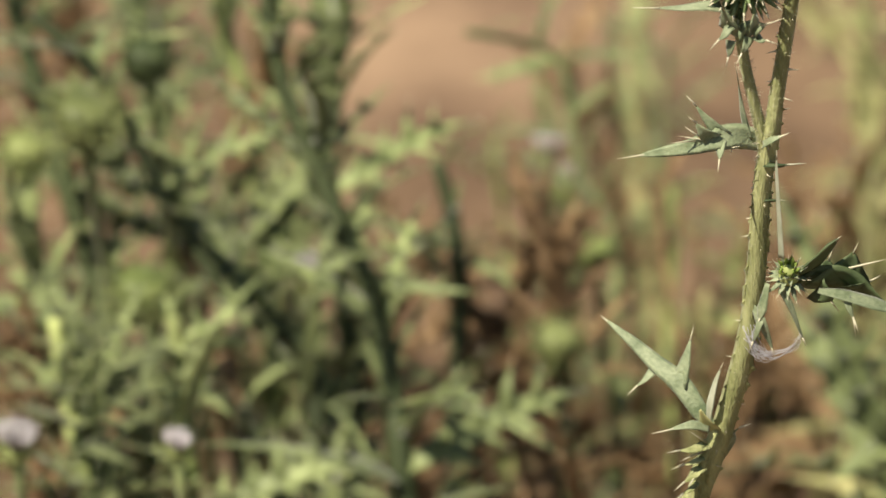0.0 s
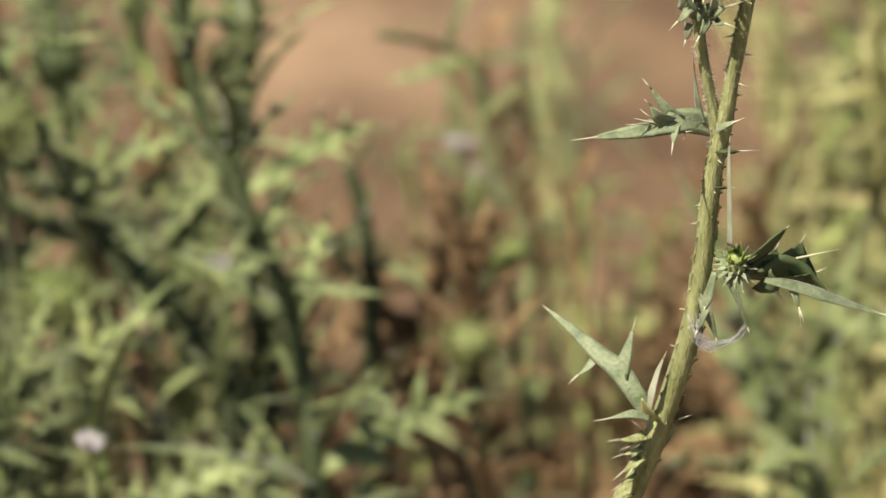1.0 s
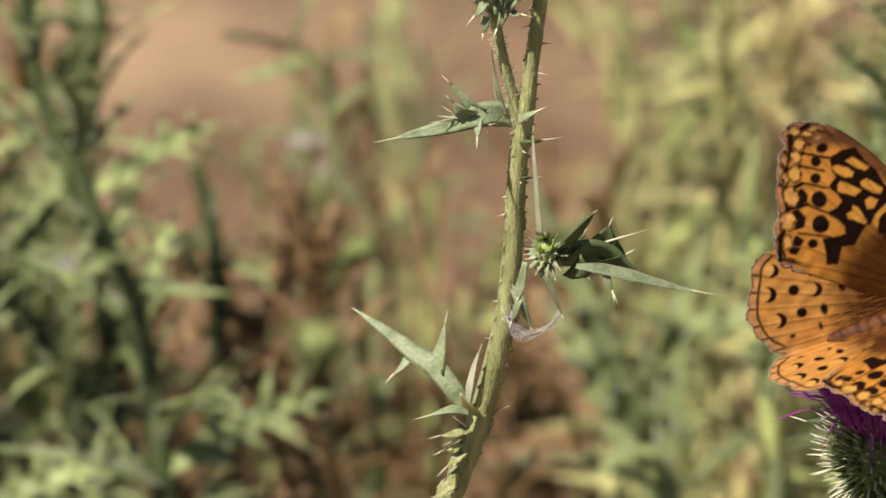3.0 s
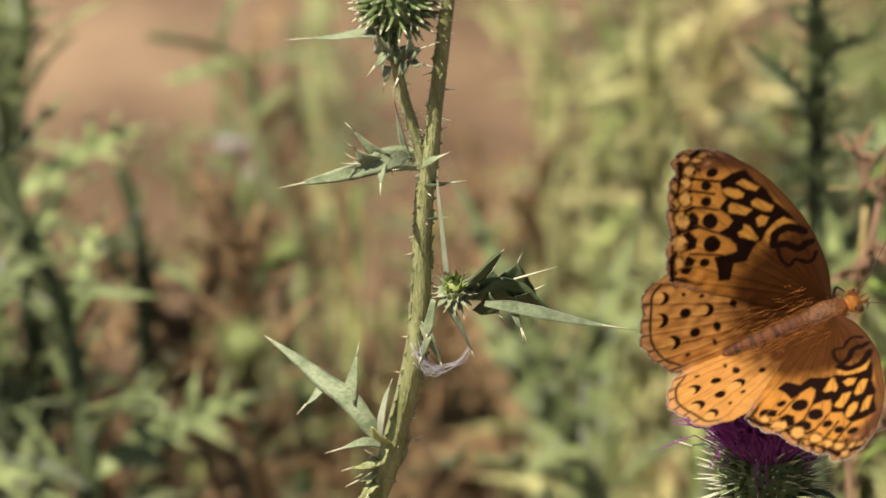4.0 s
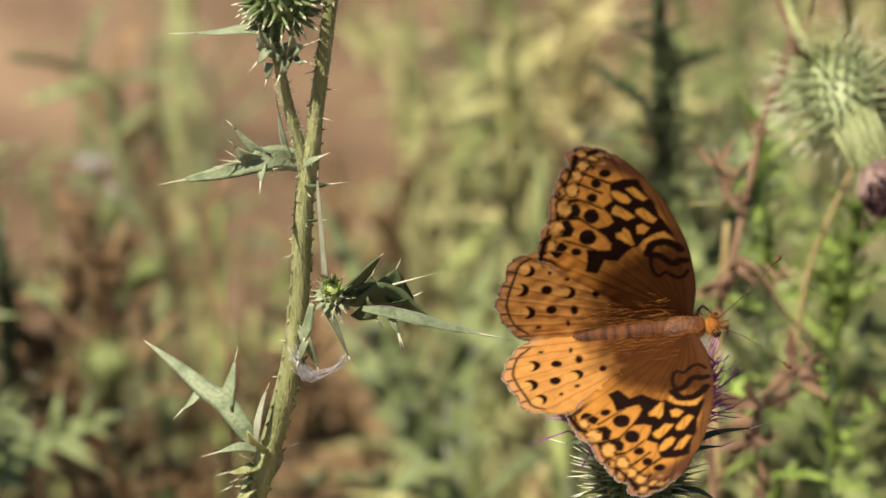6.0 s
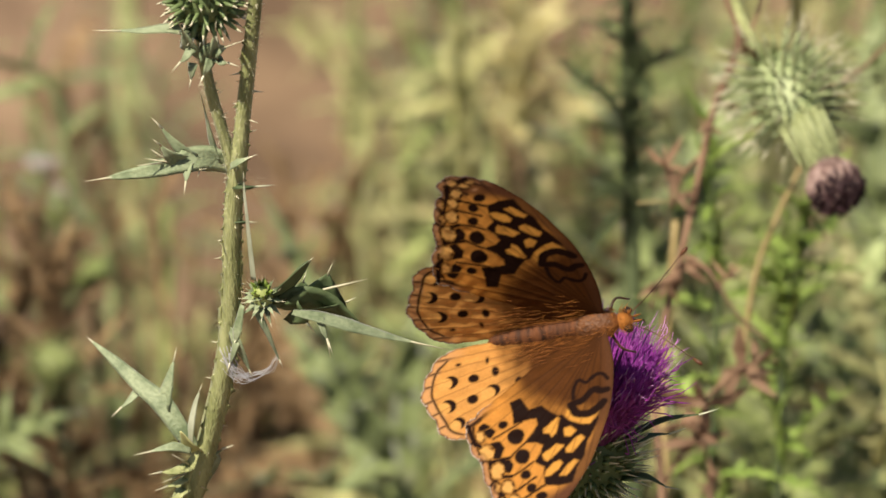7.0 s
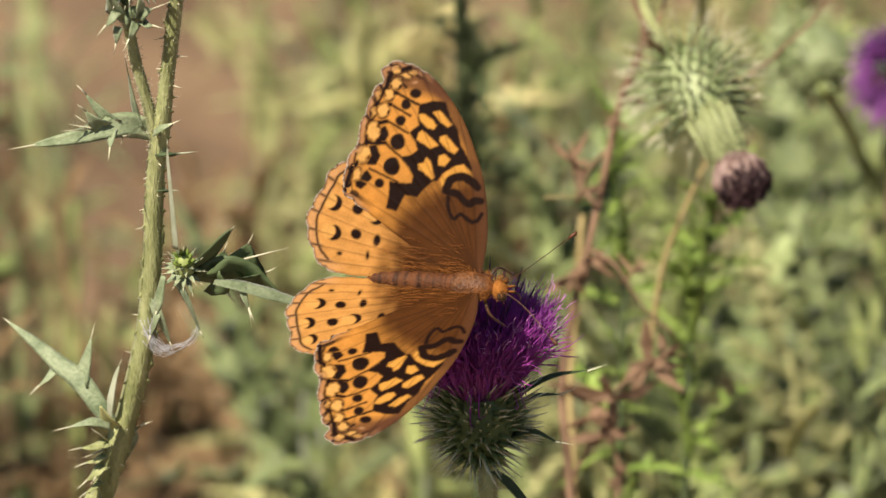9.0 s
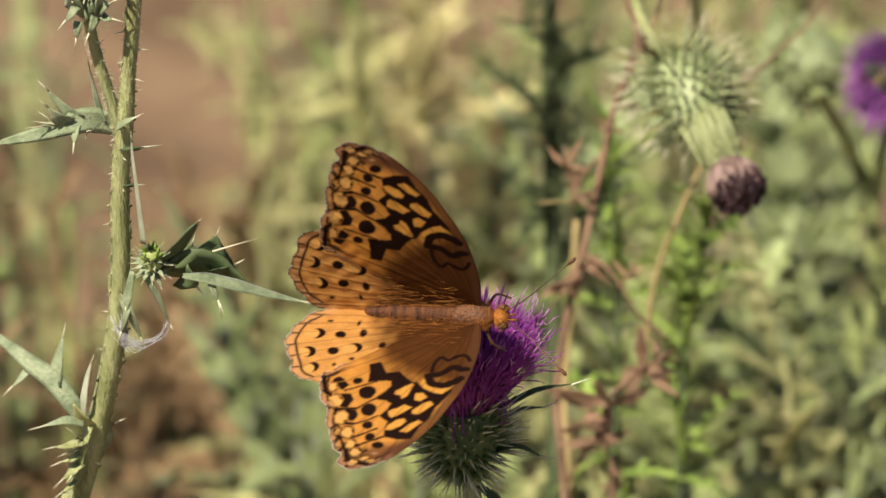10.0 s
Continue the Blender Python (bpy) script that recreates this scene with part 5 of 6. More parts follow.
for k, (u, v, d, r) in enumerate(((18, 782, 2.3, 0.0026), (306, 790, 2.3, 0.0018), (968, 265, 2.75, 0.0024), (1003, 325, 2.75, 0.0024), (545, 490, 2.45, 0.0024))):
    lone_head(u, v, d, r, "leaf_green", 500 + k, "fluff", "faded thistle head gone to whitish lilac down")
for k, (u, v, d, r) in enumerate(((150, 180, 2.4, 0.0062), (262, 85, 2.42, 0.0045), (45, 245, 2.42, 0.0042), (250, 490, 2.4, 0.006), (1050, 430, 2.5, 0.004), (985, 590, 2.45, 0.0045))):
    lone_head(u, v, d, r, "leaf_green" if k != 1 else "leaf_dark", 520 + k, None, "round green thistle bud among grey leaves")


# ---------------------------------------------------------------- the nodding spent head and the dry twigs


def along_plan(u, v, d=2.1):
    return place(u + 1055, v - 22, d)


def build_nodding_thistle():
    top, back = along_plan(1296, 290, 2.165), along_plan(1196, 95, 2.18)
    far = place(2245, 441, 2.55)
    foot = Vector((far.x, far.y, 0))
    plant = thing("nodding_thistle", foot, "spent green thistle head nodding over, its florets withered pinkish brown", "thistle")
    top, back = top - foot, back - foot
    bm = bmesh.new()
    tube(bm, smooth_line([back + (top - back) * 0.08, back + Vector((-0.006, 0.004, 0.008)), back + Vector((-0.012, 0.05, 0.022)), Vector((0, -0.12, 0.42)), Vector((0, -0.01, 0.25)), Vector((0, 0, -0.005))], 6), [0.0009, 0.0016], 10, 0, 0.05)
    part("stem", bm, "stem", plant)
    axis, h = (top - back).normalized(), (top - back).length
    prof = [(0.0, 0.35), (0.1, 0.8), (0.25, 1.0), (0.42, 0.88), (0.6, 0.50), (0.8, 0.31), (1.0, 0.28)]
    r = 0.0070
    bm = bmesh.new()
    tube(bm, [back + axis * h * z for z, _ in prof], [r * k for _, k in prof], 20)
    head = part("involucre", bm, "pale_bract", plant, "pale green base of the head")
    e1 = axis.orthogonal().normalized()
    e2 = axis.cross(e1)
    rnd = random.Random(31)
    flare, flat = bract_mesh(0.0085, 0.0004, "bract", 0.2), bract_mesh(0.0105, 0.0008, "bract", 0.02, 0.85)
    for i in range(260):
        s = (i + 0.5) / 260
        a = i * 2.39996
        side = e1 * math.cos(a) + e2 * math.sin(a)
        rr = r * np.interp(s * 0.85, *zip(*prof))
        root = back + axis * h * s * 0.85 + side * rr * 0.95
        if s < 0.62:
            way = side + axis * (-0.5 + 1.5 * s + rnd.uniform(-0.2, 0.2))
            me = flare
        else:
            way = axis + side * (-0.08 + rnd.uniform(0, 0.08))
            me = flat
        part("bract", me, ["pale_bract", "spine"] if me == flare else ["pale_neck", "pale_neck"], head, "", along(root, way, rnd.uniform(0, 6)))
    for name, mat, text, count, short, far_out in (("tuft", "withered_pale", "withered pinkish-brown tuft", 230, 0.0, 0.86), ("tuft_end", "withered_dark", "shrivelled floret tips with shade painted into the colour", 170, 0.6, 1.0)):
        bm = bmesh.new()
        for i in range(count):
            s = math.sqrt((i + 0.5) / count)
            a = i * 2.39996
            side = e1 * math.cos(a) + e2 * math.sin(a)
            end = top + axis * 0.0082 * far_out * rnd.uniform(0.85, 1.08) * (1.12 - 0.4 * s * s) + side * 0.0050 * s * rnd.uniform(0.85, 1.1) * (1.0 if short else 1.04)
            root = (top + side * 0.003 * s - axis * 0.001).lerp(end, short)
            curl = Vector((rnd.uniform(-1, 1), rnd.uniform(-1, 1), rnd.uniform(-1, 1))) * 0.0005
            tube(bm, [root, root.lerp(end, 0.5) + side * 0.0007 + curl, end - curl], [0.0003, 0.00036, 0.0002], 4)
        tagged(part(name, bm, mat, head, text), kind="stuff")
    bm = bmesh.new()
    blade(bm, smooth_line([back, back + Vector((-0.004, -0.002, 0.002)), along_plan(1145, 62, 2.17) - foot], 4), [0.001, 0.0026, 0.0004], (-0.3, -0.8, 0.4))
    part("leaf", bm, "dry_leaf", plant)


def crumpled(bm, at, size, seed, n=7):
    """A shrivelled dry leaf: twisted narrow lobes round one point."""
    rnd = random.Random(seed)
    for k in range(n):
        way = Vector((rnd.uniform(-1, 1), rnd.uniform(-0.6, 0.6), rnd.uniform(-1, 0.8))).normalized()
        bend = Vector((rnd.uniform(-1, 1), rnd.uniform(-1, 1), rnd.uniform(-1, 1))) * 0.4
        blade(bm, smooth_line([at, at + way * size * 0.5 + bend * size * 0.3, at + (way + bend) * size], 4), [size * 0.16, size * 0.3, size * 0.04], (rnd.uniform(-1, 1), -1, rnd.uniform(-0.5, 1)), 0.6)


def build_dry_twig():
    D = 2.2
    line = [along_plan(u, v, D) for u, v in ((1080, -120), (1112, -20), (1136, 62), (1098, 170), (1078, 260), (1045, 420), (1012, 560), (996, 700), (1012, 882))]
    pts = to_ground(line)
    foot = Vector((pts[-1].x, pts[-1].y, 0))
    plant = thing("dry_plant", foot, "dead reddish-brown weed with shrivelled leaves still hanging on", "dead weed")
    bm = bmesh.new()
    tube(bm, [p - foot for p in smooth_line(pts, 6)], [0.0006, 0.0008], 8)
    part("stem", bm, "twig", plant)
    side = [
        [(1045, 440, 0), (1090, 470, -0.004), (1140, 545, -0.006), (1195, 592, -0.008)],
        [(1078, 262, 0), (1040, 300, 0.004), (1024, 345, 0.005), (1008, 250, 0.006)],
        [(1000, 690, 0), (1060, 710, -0.004), (1150, 640, -0.006), (1215, 625, -0.006)],
        [(1040, 460, 0), (1005, 490, 0.003), (985, 540, 0.004)],
        [(1010, 850, 0), (1060, 770, -0.003), (1095, 700, -0.004), (1130, 660, -0.004)],
        [(1065, 745, 0), (1095, 810, 0.002), (1100, 882, 0.002)],
        [(1136, 62, 0), (1160, 40, 0.003), (1180, -40, 0.004)],
        [(1098, 170, 0), (1125, 120, -0.003), (1130, 90, -0.003)],
        [(1098, 170, 0), (1200, 185, 0.004), (1335, 120, 0.006), (1385, 75, 0.006), (1440, 20, 0.006), (1500, -80, 0.006)],
    ]
    for k, pl in enumerate(side):
        bm = bmesh.new()
        tube(bm, smooth_line([along_plan(u, v, D + q) - foot for u, v, q in pl], 5), [0.00045, 0.0002], 7)
        part("twig", bm, "twig", plant)
    for k, (u, v, sz) in enumerate(((1012, 285, 0.0055), (1030, 335, 0.005), (1008, 490, 0.006), (1045, 455, 0.006), (1150, 640, 0.009), (1170, 632, 0.007), (1085, 700, 0.011), (1070, 770, 0.007), (1045, 740, 0.006), (1120, 480, 0.004), (1092, 215, 0.004), (1100, 840, 0.005))):
        bm = bmesh.new()
        crumpled(bm, along_plan(u, v, D - 0.003) - foot, sz * 0.8, 50 + k)
        part("leaf", bm, "dry_leaf", plant)
    bm = bmesh.new()
    tube(bm, smooth_line([along_plan(u, v, D + 0.02) - foot for u, v in ((1150, 640), (1162, 530), (1178, 450), (1205, 380), (1236, 310), (1262, 258))], 5), [0.0006, 0.0005], 7)
    part("twig", bm, "straw_stalk", plant)
    bm = bmesh.new()
    tube(bm, [along_plan(962, 350, D) - foot, along_plan(1000, 347, D) - foot, along_plan(1034, 350, D) - foot], [0.0002, 0.0002], 6)
    part("twig", bm, "straw_stalk", plant)


def stalk_thing(name, label, pl, d, r, mat):
    pts = to_ground([along_plan(u, v, d) for u, v in pl])
    foot = Vector((pts[-1].x, pts[-1].y, 0))
    plant = thing(name, foot, label, "dead weed")
    bm = bmesh.new()
    tube(bm, [p - foot for p in smooth_line(pts, 6)], [r * 0.8, r * 1.2], 8)
    part("stem", bm, mat, plant)
    return plant, foot


M["pale_bract"] = shader("pale_bract", (0.19, 0.235, 0.10), (0.40, 0.45, 0.25), 0.5, 200, 0.2, 0.1, 0.2)
build_nodding_thistle()
build_dry_twig()
stalk_thing("straw_stalk", "straight dry straw-coloured stalk", [(1030, 380), (1018, 560), (1010, 700), (1020, 882)], 2.25, 0.0008, "straw_stalk")


def build_far_flower():
    """A second thistle in bloom further back, a green bud beside it."""
    plant, foot = weed("flowering_thistle", "thistle further back with a purple flower and a pale bud", [(2600, 230), (2610, 400), (2600, 900)], 2.5, 0.0014, "leaf_green", "leaf_green", 20, 77, 0.7, "thistle", "")
    head_on(plant, foot, 2645, 95, 2.31, 0.0066, "pale_bract", 8, (-0.2, -0.9, 0.3), "floret_pale", 90)
    head_on(plant, foot, 2505, 50, 2.33, 0.0068, "pale_bract", 9, (0.3, -0.3, 0.8), None, 110)
    for u, v in ((2650, 140), (2505, 130)):
        bm = bmesh.new()
        tube(bm, smooth_line([place(u, v, 2.32) - foot, place((u + 2600) / 2, v + 70, 2.37) - foot, place(2606, 330, 2.42) - foot], 5), [0.0012, 0.0016], 8)
        part("branch", bm, "leaf_green", plant)


def build_bee():
    """A bumblebee feeding on the far flower."""
    bee = thing("bumblebee", place(2628, 98, 2.278), "black bumblebee with a yellow band on a purple flower", "bee")
    k = 0.001
    for name, mat, c, size in (("abdomen", "bee_fur", (-2.2, 0, 0), (2.6, 2.1, 1.9)), ("thorax", "bee_fur", (0.9, 0, 0.3), (1.7, 1.8, 1.6)), ("band", "bee_yellow", (-1.0, 0, 0.1), (0.4, 2.12, 1.92)), ("head", "bee_fur", (2.8, 0, -0.2), (0.9, 1.1, 1.0))):
        bm = bmesh.new()
        egg(bm, [v * k for v in c], [v * k for v in size], 16)
        part(name, bm, mat, bee)
    for sg in (-1, 1):
        bm = bmesh.new()
        blade(bm, smooth_line([(0.6 * k, sg * 1.0 * k, 1.6 * k), (-2.0 * k, sg * 2.6 * k, 2.4 * k), (-4.4 * k, sg * 3.2 * k, 2.2 * k)], 4), [0.5 * k, 2.0 * k, 1.0 * k], (0, 0, 1), 0.05, 0.0001)
        part("wing", bm, "bee_wing", bee)
        for x in (1.6, 0.6, -0.6):
            bm = bmesh.new()
            tube(bm, [(x * k, sg * 1.2 * k, -0.8 * k), ((x + 0.4) * k, sg * 2.6 * k, -1.2 * k), ((x + 0.2) * k, sg * 2.9 * k, -3.0 * k)], [0.25 * k, 0.12 * k], 5)
            part("leg", bm, "horn", bee)
    return bee


BEE = build_bee()
build_far_flower()
weed("straw_weed", "straw-coloured weed gone dry, bright in the sun", [(1808, 0), (1806, 50), (1804, 100), (1802, 150), (1800, 200), (1798, 250), (1780, 560)], 2.75, 0.0012, "leaf_straw", "leaf_straw", 44, 961, 0.8)
weed("pale_weed", "yellow-green weed drying at the edges", [(1400, 10), (1430, 30), (1460, 60), (1490, 100), (1515, 170), (1530, 400)], 3.0, 0.001, "leaf_yellow", "leaf_yellow", 14, 962, 0.7)
weed("pale_weed", "yellow-green weed drying at the edges", [(1700, 60), (1700, 120), (1705, 180), (1710, 260), (1700, 500)], 2.7, 0.001, "leaf_yellow", "leaf_yellow", 22, 963, 0.8)
for k, (u, v, nm, tag) in enumerate(((2330, 760, "leaf_brown", "dead_weed"), (2450, 700, "leaf_green", "green_weed"), (2560, 780, "leaf_brown", "dead_weed"), (2620, 560, "leaf_green", "green_weed"), (2200, 700, "leaf_brown", "dead_weed"), (2390, 540, "leaf_yellow", "pale_weed"))):
    weed(tag, {"leaf_brown": "dead brown weed with curled dry leaves", "leaf_yellow": "yellow-green weed drying at the edges", "leaf_green": "leafy green weed on bare soil"}[nm], [(u, v - 80), (u + 12, v), (u - 8, v + 80), (u, v + 160)], 2.65 + 0.06 * (k % 3), 0.001, nm, nm, 26, 940 + k, 0.85)
DRY = "dead brown weed with curled dry leaves"
weed("dead_weed", DRY, [(20, 620), (50, 700), (40, 780), (60, 900)], 2.55, 0.001, "leaf_brown", "leaf_brown", 30, 971, 0.9)
weed("thistle_weed", GREY, [(150, 600), (165, 680), (150, 760), (160, 900)], 2.5, 0.001, "leaf_dark", "leaf_grey", 24, 972, 1.0)
weed("dead_weed", DRY, [(60, 0), (100, 80), (130, 160), (140, 300), (150, 500)], 2.9, 0.001, "leaf_brown", "leaf_brown", 26, 973, 0.9)
weed("thistle_weed", GREY, [(240, -20), (270, 60), (290, 150), (300, 300), (310, 520)], 2.7, 0.001, "leaf_dark", "leaf_grey", 26, 974, 0.9)
weed("thistle_weed", GREY, [(20, 380), (50, 460), (60, 540), (80, 700)], 2.55, 0.001, "leaf_dark", "leaf_grey", 24, 975, 0.9)
weed("thistle_weed", GREY, [(1185, 330), (1190, 450), (1180, 600), (1200, 900)], 2.85, 0.0012, "leaf_green", "leaf_green", 7, 976, 0.8)
weed("green_weed", "leafy green weed on bare soil", [(1300, 470), (1290, 560), (1310, 680), (1300, 900)], 2.9, 0.001, "leaf_green", "leaf_green", 14, 977, 0.8)
weed("pale_weed", "yellow-green weed drying at the edges", [(1235, 560), (1245, 650), (1230, 760), (1240, 900)], 2.8, 0.001, "leaf_yellow", "leaf_yellow", 12, 978, 0.7)
# broad blades among the weeds
for k, (u, v, d, nm, tag) in enumerate(((2020, 300, 2.5, "leaf_grey", "thistle_weed"), (1575, 800, 2.45, "leaf_grey", "thistle_weed"), (2570, 640, 2.4, "leaf_green", "green_weed"), (2370, 660, 2.45, "leaf_grey", "thistle_weed"), (2250, 560, 2.42, "leaf_green", "green_weed"), (1300, 800, 2.7, "leaf_brown", "dead_weed"), (2460, 420, 2.5, "leaf_grey", "thistle_weed"), (1480, 640, 2.65, "leaf_brown", "dead_weed"))):
    weed(tag, "dead brown weed with curled dry leaves" if nm == "leaf_brown" else "broad-leaved pale green weed among brown stalks", [(u, v - 60), (u + 20, v + 60), (u - 10, v + 200), (u, v + 420)], d + 0.15, 0.001, nm, nm, 11, 900 + k, 2.2, lift=0.6)
# sunlit growth low behind the dry twigs
for k in range(9):
    rr = random.Random(1300 + k)
    u, v = 2130 + 64 * k, rr.uniform(540, 760)
    nm = rr.choice(["leaf_green", "leaf_yellow", "leaf_grey"])
    weed(KIND_NAME[nm], KIND_LABEL[nm] if nm in ("leaf_yellow", "leaf_brown") else "broad-leaved pale green weed among brown stalks", [(u, v), (u + rr.uniform(-20, 20), v + 120), (u + rr.uniform(-20, 20), v + 330)], rr.uniform(2.4, 2.6), 0.0008, nm, nm, 12, 1330 + k, rr.uniform(1.1, 1.6), lift=0.15)
# small bright leaves by the dry twigs
weed("green_weed", "fresh bright green weed among dry twigs", [(2140, 230), (2150, 330), (2160, 520), (2150, 900)], 2.33, 0.0008, "leaf_dark", "leaf_fresh", 34, 81, 0.6)
weed("green_weed", "fresh bright green weed among dry twigs", [(2320, 330), (2300, 430), (2280, 560), (2270, 900)], 2.33, 0.0008, "leaf_dark", "leaf_fresh", 38, 82, 0.6)

# ---------------------------------------------------------------- what moves


def flower_pose(u, v):
    roll, tilt = flower_lean(u, v)
    return Matrix.Translation(FLOWER_JOINT - flower_plant.matrix_basis.translation) @ lean(roll, tilt)


def perch(fu, fv, u, v, phi, psi, rho):
    """The butterfly at (u, v) of the sweep, in front of the flower whose rim is at (fu, fv): turned in the picture, nose up, rolled."""
    roll, tilt = flower_lean(fu, fv)
    rim = FLOWER_JOINT + lean(roll, tilt).to_3x3() @ Vector((0, 0, STALK))
    d = (rim - EYE).dot(AHEAD) - 0.024
    cam_axes = Matrix((RIGHT, UP, -AHEAD)).transposed().to_4x4()
    turn = Matrix.Rotation(radians(phi), 4, "Z") @ Matrix.Rotation(radians(psi), 4, "Y") @ Matrix.Rotation(radians(rho), 4, "X")
    return Matrix.Translation(place(u, v, d)) @ cam_axes @ turn


def motions():
    at = STEM_JOINT - spiny_plant.matrix_basis.translation
    sway = [
        (0, -6.8, 4.4, -0.8),
        (0.5, -4.3, 6.1, -2.0),
        (1, -4.5, 2.3, -0.2),
        (1.5, -3.7, 0.8, 0.8),
        (2, -7.2, 5.7, -0.5),
        (2.2, -8.0, 6.8, -0.7),
        (3.3, -6.7, 2.3, 4.6),
        (3.5, -8.7, 4.1, 4.6),
        (3.8, -8.7, 6.3, 2.8),
        (4, -8.1, 7.3, 2.1),
        (4.2, -5.8, 5.0, -3.3),
        (4.5, -4.0, 2.8, 4.0),
        (5, -6.0, 0.2, 5.8),
        (5.2, -6.8, 1.0, 5.2),
        (5.5, -6.9, 3.4, 3.8),
        (5.7, -6.9, 5.6, 3.0),
        (6.8, -7.6, 2.7, -5.6),
        (7, -8.1, 4.1, -5.0),
        (7.5, -7.8, 3.8, -3.5),
        (7.7, -7.7, 2.6, -0.6),
        (8, -8.5, 0.2, -2.4),
        (8.2, -9.0, 0.5, -0.3),
        (8.5, -9.2, 1.1, -2.7),
        (8.8, -7.6, 1.2, -3.7),
        (9, -7.2, 1.3, -3.0),
        (9.2, -7.4, 1.2, -2.8),
        (9.5, -9.4, 0.8, -2.4),
        (9.7, -9.6, 0.7, -2.4),
        (10, -8.9, 0.5, -2.4),
    ]
    walk(spiny_stem, [(t, Matrix.Translation(at) @ lean(a, b, c)) for t, a, b, c in sway])
    walk(flower_stalk, [
        (0, flower_pose(1990, 740)),
        (0.5, flower_pose(1965, 760)),
        (1, flower_pose(2015, 740)),
        (1.5, flower_pose(2060, 785)),
        (1.8, flower_pose(1922, 811)),
        (2, flower_pose(1892, 830)),
        (2.2, flower_pose(1900, 837)),
        (3.3, flower_pose(2003, 717)),
        (3.5, flower_pose(1927, 727)),
        (3.8, flower_pose(1868, 742)),
        (4, flower_pose(1913, 775)),
        (4.2, flower_pose(1946, 806)),
        (4.5, flower_pose(2000, 680)),
        (5, flower_pose(2008, 666)),
        (5.2, flower_pose(1950, 675)),
        (5.5, flower_pose(1905, 698)),
        (5.7, flower_pose(1922, 743)),
        (6.8, flower_pose(1939, 734)),
        (7, flower_pose(1935, 722)),
        (7.5, flower_pose(1952, 723)),
        (7.7, flower_pose(1897, 690)),
        (8, flower_pose(1855, 651)),
        (8.2, flower_pose(1875, 649)),
        (8.5, flower_pose(1954, 642)),
        (8.8, flower_pose(1908, 652)),
        (9, flower_pose(1908, 656)),
        (9.2, flower_pose(1882, 650)),
        (9.5, flower_pose(1907, 648)),
        (10, flower_pose(1888, 673)),
    ])
    walk(butterfly, [
        (0, perch(1990, 740, 2089, 476, 34.4, -3.5, -11.9)),
        (0.5, perch(1965, 760, 2064, 496, 34.4, -3.5, -11.9)),
        (1, perch(2015, 740, 2114, 476, 34.4, -3.5, -11.9)),
        (1.5, perch(2060, 785, 2159, 521, 34.4, -3.5, -11.9)),
        (1.8, perch(1922, 811, 2021, 547, 34.4, -3.5, -11.9)),
        (2.0, perch(1892, 830, 1957, 548, 40.6, 0.6, -8.2)),
        (2.2, perch(1900, 837, 1969, 563, 39.2, -0.7, -10.7)),
        (3.3, perch(2003, 717, 2081, 535, 13.3, 6.9, -30.5)),
        (3.5, perch(1927, 727, 1990, 516, 19.3, 4.8, -11.5)),
        (3.8, perch(1868, 742, 1929.7, 508, 23.9, 6, 1.4)),
        (4.0, perch(1913, 775, 2007, 553, 22.5, 2.0, -20.6)),
        (4.2, perch(1946, 806, 2050, 583, 20.1, 11.2, -24.1)),
        (4.5, perch(2000, 680, 2107, 491, 12.4, 11.5, -33.1)),
        (4.7, perch(2003, 676, 2148.3, 472.4, 12.9, 15.4, -19.1)),
        (5.0, perch(2008, 666, 2104, 456, 8.0, 7.2, -32.7)),
        (5.2, perch(1950, 675, 2011.2, 434.6, 12, 3.5, -18.3)),
        (5.5, perch(1905, 698, 1957, 496, 13.3, -3.6, -28.4)),
        (5.7, perch(1922, 743, 2005, 544, 6.1, -0.3, -25.6)),
        (6.8, perch(1939, 734, 1942, 559, 9.0, -11.9, -13.4)),
        (7.0, perch(1935, 722, 1935, 546, 8.9, -12.5, -10.7)),
        (7.2, perch(1941, 722, 1956.8, 559.9, 7.4, -7.7, -4.2)),
        (7.5, perch(1952, 723, 1941, 550.5, 6.2, -10.3, -4.3)),
        (7.7, perch(1897, 690, 1865, 518, 11.3, -28.2, -31.5)),
        (8.0, perch(1855, 651, 1834.3, 478.7, 2.5, -15.8, -34.9)),
        (8.2, perch(1875, 649, 1872, 471, -2.9, -17.8, -17.7)),
        (8.5, perch(1954, 642, 1930, 467, -6.7, -11.2, -17.2)),
        (8.8, perch(1908, 652, 1880, 482, -4.7, -25.3, -16.4)),
        (9.0, perch(1908, 656, 1880, 484, -5.1, -19.4, -17.9)),
        (9.2, perch(1882, 650, 1889.6, 481.8, -13.9, -9.7, -14.1)),
        (9.5, perch(1907, 648, 1908, 471, -17.7, -4.4, -14.9)),
        (9.7, perch(1903, 655, 1916.7, 467.8, -9.1, -11.4, -20.2)),
        (10.0, perch(1888, 673, 1890, 528, -2.9, -14.2, -11.1)),
    ])
    spread = lambda t: -float(np.interp(t, [5.7, 6.8, 9.2, 9.5, 9.7], [0, 3, 3, 1, 0]))
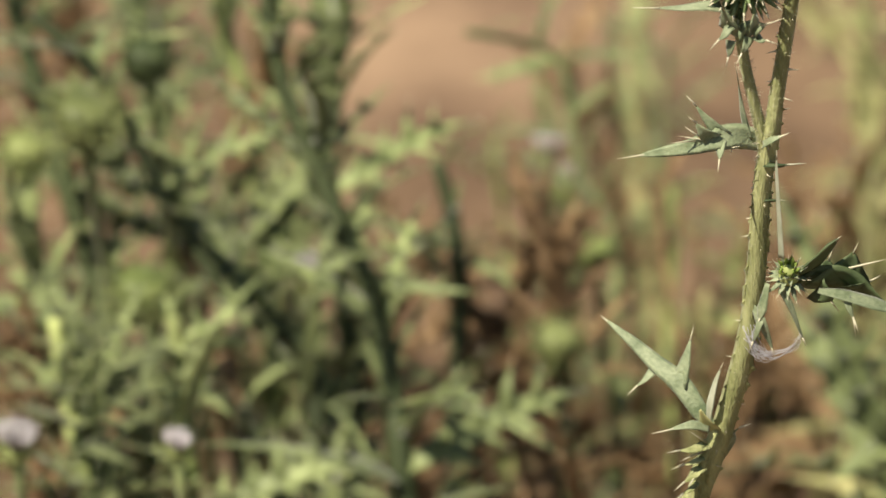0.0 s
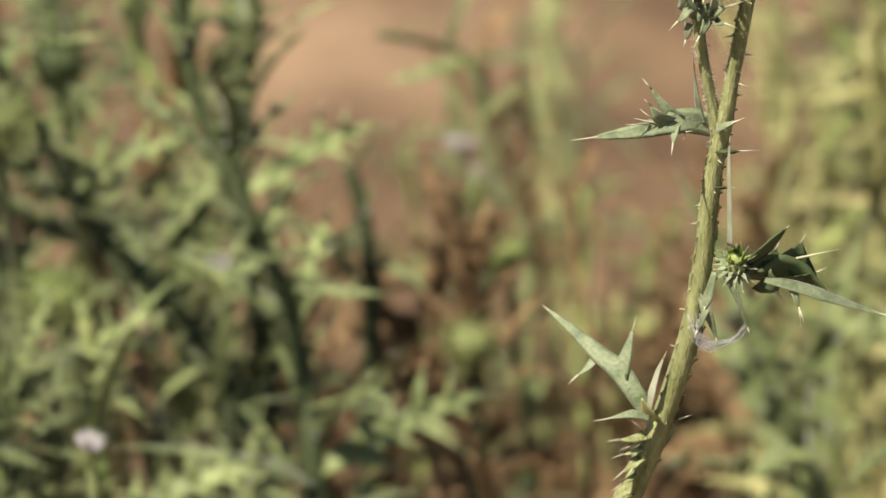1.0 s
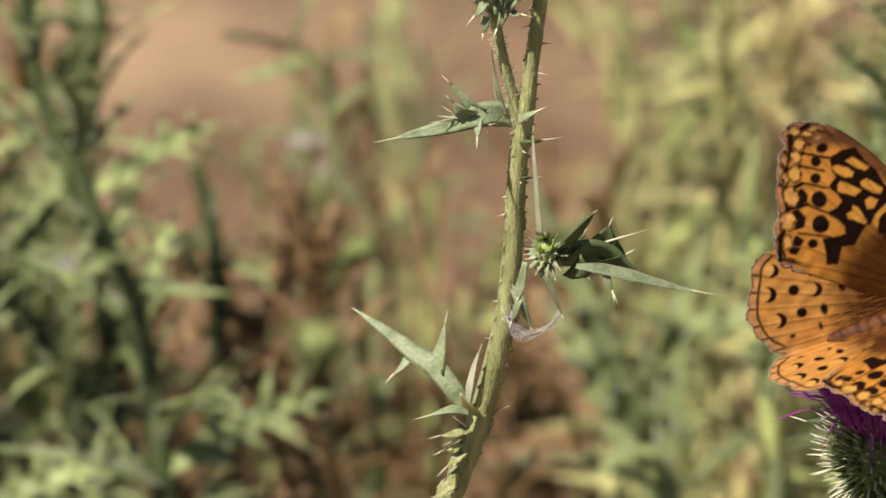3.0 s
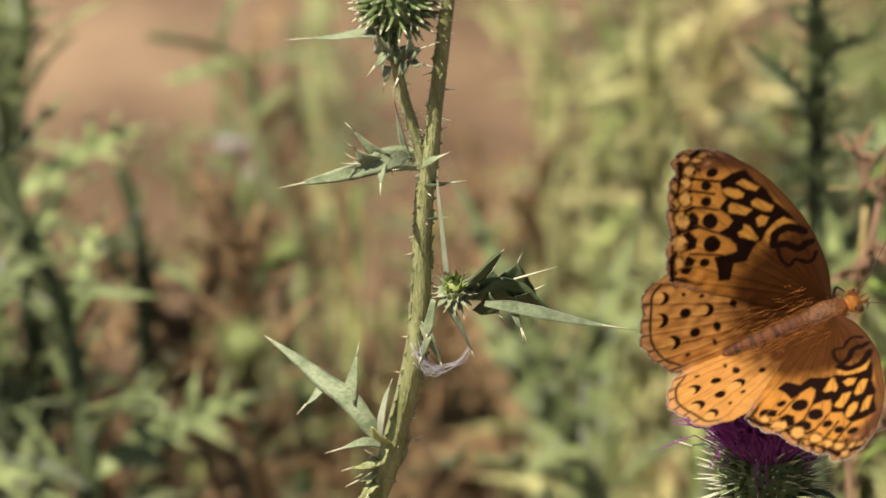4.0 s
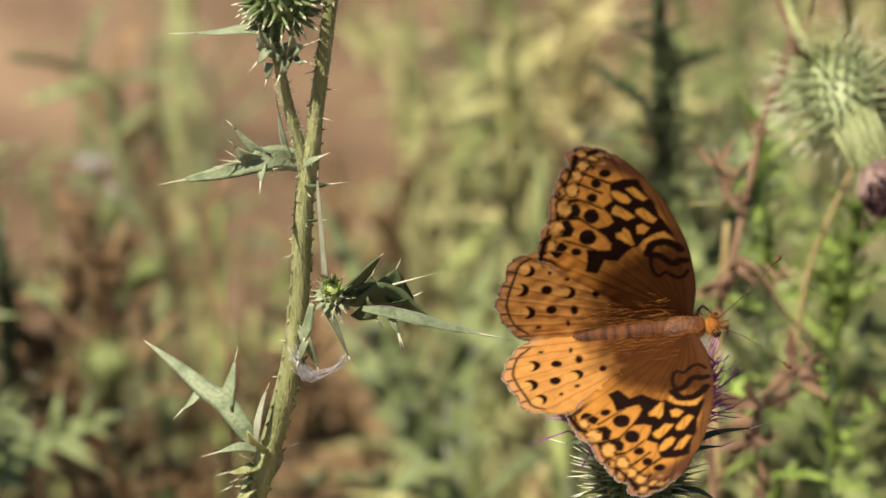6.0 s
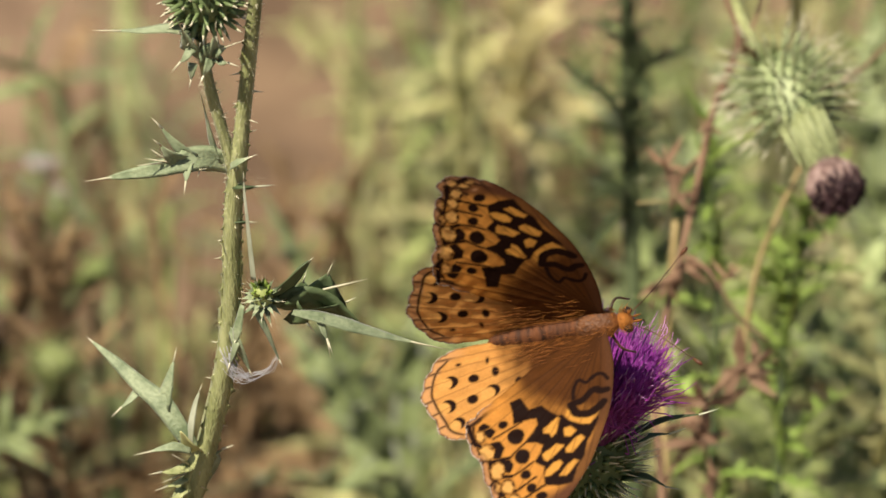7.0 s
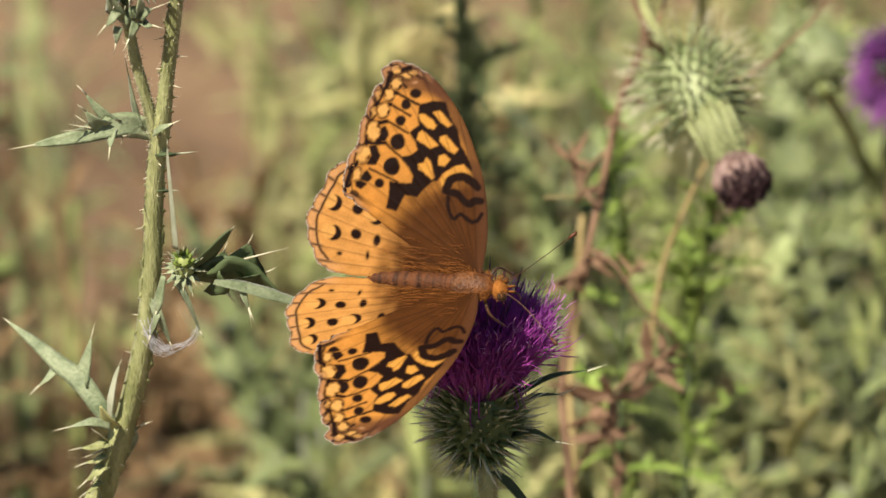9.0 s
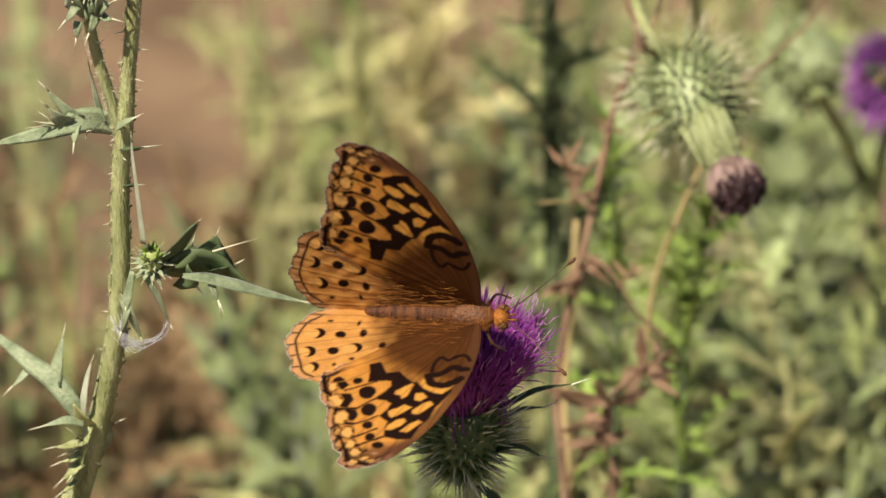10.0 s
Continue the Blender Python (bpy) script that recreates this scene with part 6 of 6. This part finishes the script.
    for sg, side, beat in ((1, "left", [
        (0, 30.8, 0.6),
        (0.5, 30.8, 0.6),
        (1, 30.8, 0.6),
        (1.5, 30.8, 0.6),
        (1.8, 30.8, 0.6),
        (2.0, 34.6, -0.3),
        (2.2, 34.1, 0.6),
        (3.3, 51.0, -1.9),
        (3.5, 52.6, -7.7),
        (3.8, 24, -1.8),
        (4.0, 50.1, -3.4),
        (4.2, 37.8, 0.7),
        (4.5, 49.2, 0.5),
        (4.7, 38.9, 0.5),
        (5.0, 15.4, -2.8),
        (5.2, 37.9, -2.2),
        (5.5, 39.7, -2.3),
        (5.7, 48.2, -3.3),
        (6.8, 62.4, -0.5),
        (7.0, 53.0, 0.8),
        (7.2, 37.1, 10.5),
        (7.5, 37.6, 10.6),
        (7.7, 12.8, 3.8),
        (8.0, 15.5, 16.7),
        (8.2, 10.9, 9.5),
        (8.5, 7.7, 6.0),
        (8.8, 6.7, 3.8),
        (9.0, 10.8, 4.0),
        (9.2, 1, 3.5),
        (9.5, 34.3, -2.8),
        (9.7, 46.1, -1.5),
        (10.0, 53.3, 2.4),
    ]), (-1, "right", [
        (0, 29.3, 0.0),
        (0.5, 29.3, 0.0),
        (1, 29.3, 0.0),
        (1.5, 29.3, 0.0),
        (1.8, 29.3, 0.0),
        (2.0, 29.7, 0.0),
        (2.2, 30.8, 0.0),
        (3.3, 50.3, 0.0),
        (3.5, 82.1, 0.0),
        (3.8, 65.8, -9.8),
        (4.0, 34.8, -11.2),
        (4.2, 25.2, -6.5),
        (4.5, 23.9, -8.0),
        (4.7, 27.1, -4.8),
        (5.0, 23.6, -7.5),
        (5.2, 36.8, -6.4),
        (5.5, 28.6, -9.8),
        (5.7, 24.1, -12.4),
        (6.8, 40.2, -1.5),
        (7.0, 25.4, -2.5),
        (7.2, 23.4, 0),
        (7.5, 30.0, 1.9),
        (7.7, 12.9, -10.1),
        (8.0, 19.9, -1.3),
        (8.2, 36.2, -5.8),
        (8.5, 32.9, -4.4),
        (8.8, 28.6, -7.3),
        (9.0, 25.9, -3.8),
        (9.2, 35, -0.7),
        (9.5, 30.4, -0.4),
        (9.7, 44.3, -1.1),
        (10.0, 36.7, -2.9),
    ])):
        for nm in ("forewing", "hindwing"):
            walk(wings[nm, side], [(t, pose(0, sg * 0.0012, 0.001) @ Matrix.Rotation(radians(sg * up), 4, "X") @ Matrix.Rotation(radians(sg * (sweep if nm == "forewing" else spread(t))), 4, "Z")) for t, up, sweep in beat])
    walk(DARK, [(t, Matrix.Translation(dark_foot) @ Matrix.Rotation((u - 2000) * 0.000275, 4, "Y")) for t, u in (
        (0, 2000), (1.5, 2020), (2.2, 1990), (3.3, 2014), (3.5, 1997), (4, 1991), (4.5, 2069), (5, 2060), (5.5, 2050), (5.7, 1975), (6.8, 1959), (7, 1998), (7.5, 2021), (8, 1975), (8.5, 1901), (9, 1884), (9.5, 1976), (10, 2033))])
    turn = Matrix.Rotation(radians(150), 4, "Z") @ Matrix.Rotation(radians(-25), 4, "Y")
    walk(BEE, [(t, Matrix.Translation(place(u, v, 2.278)) @ turn @ Matrix.Rotation(radians(a), 4, "Z")) for t, u, v, a in (
        (0, 2624, 98, 0), (8.5, 2626, 100, 0), (9.3, 2622, 102, 8), (9.5, 2617, 97, 20), (9.8, 2615, 100, 6), (10, 2612, 96, -10))])


motions()
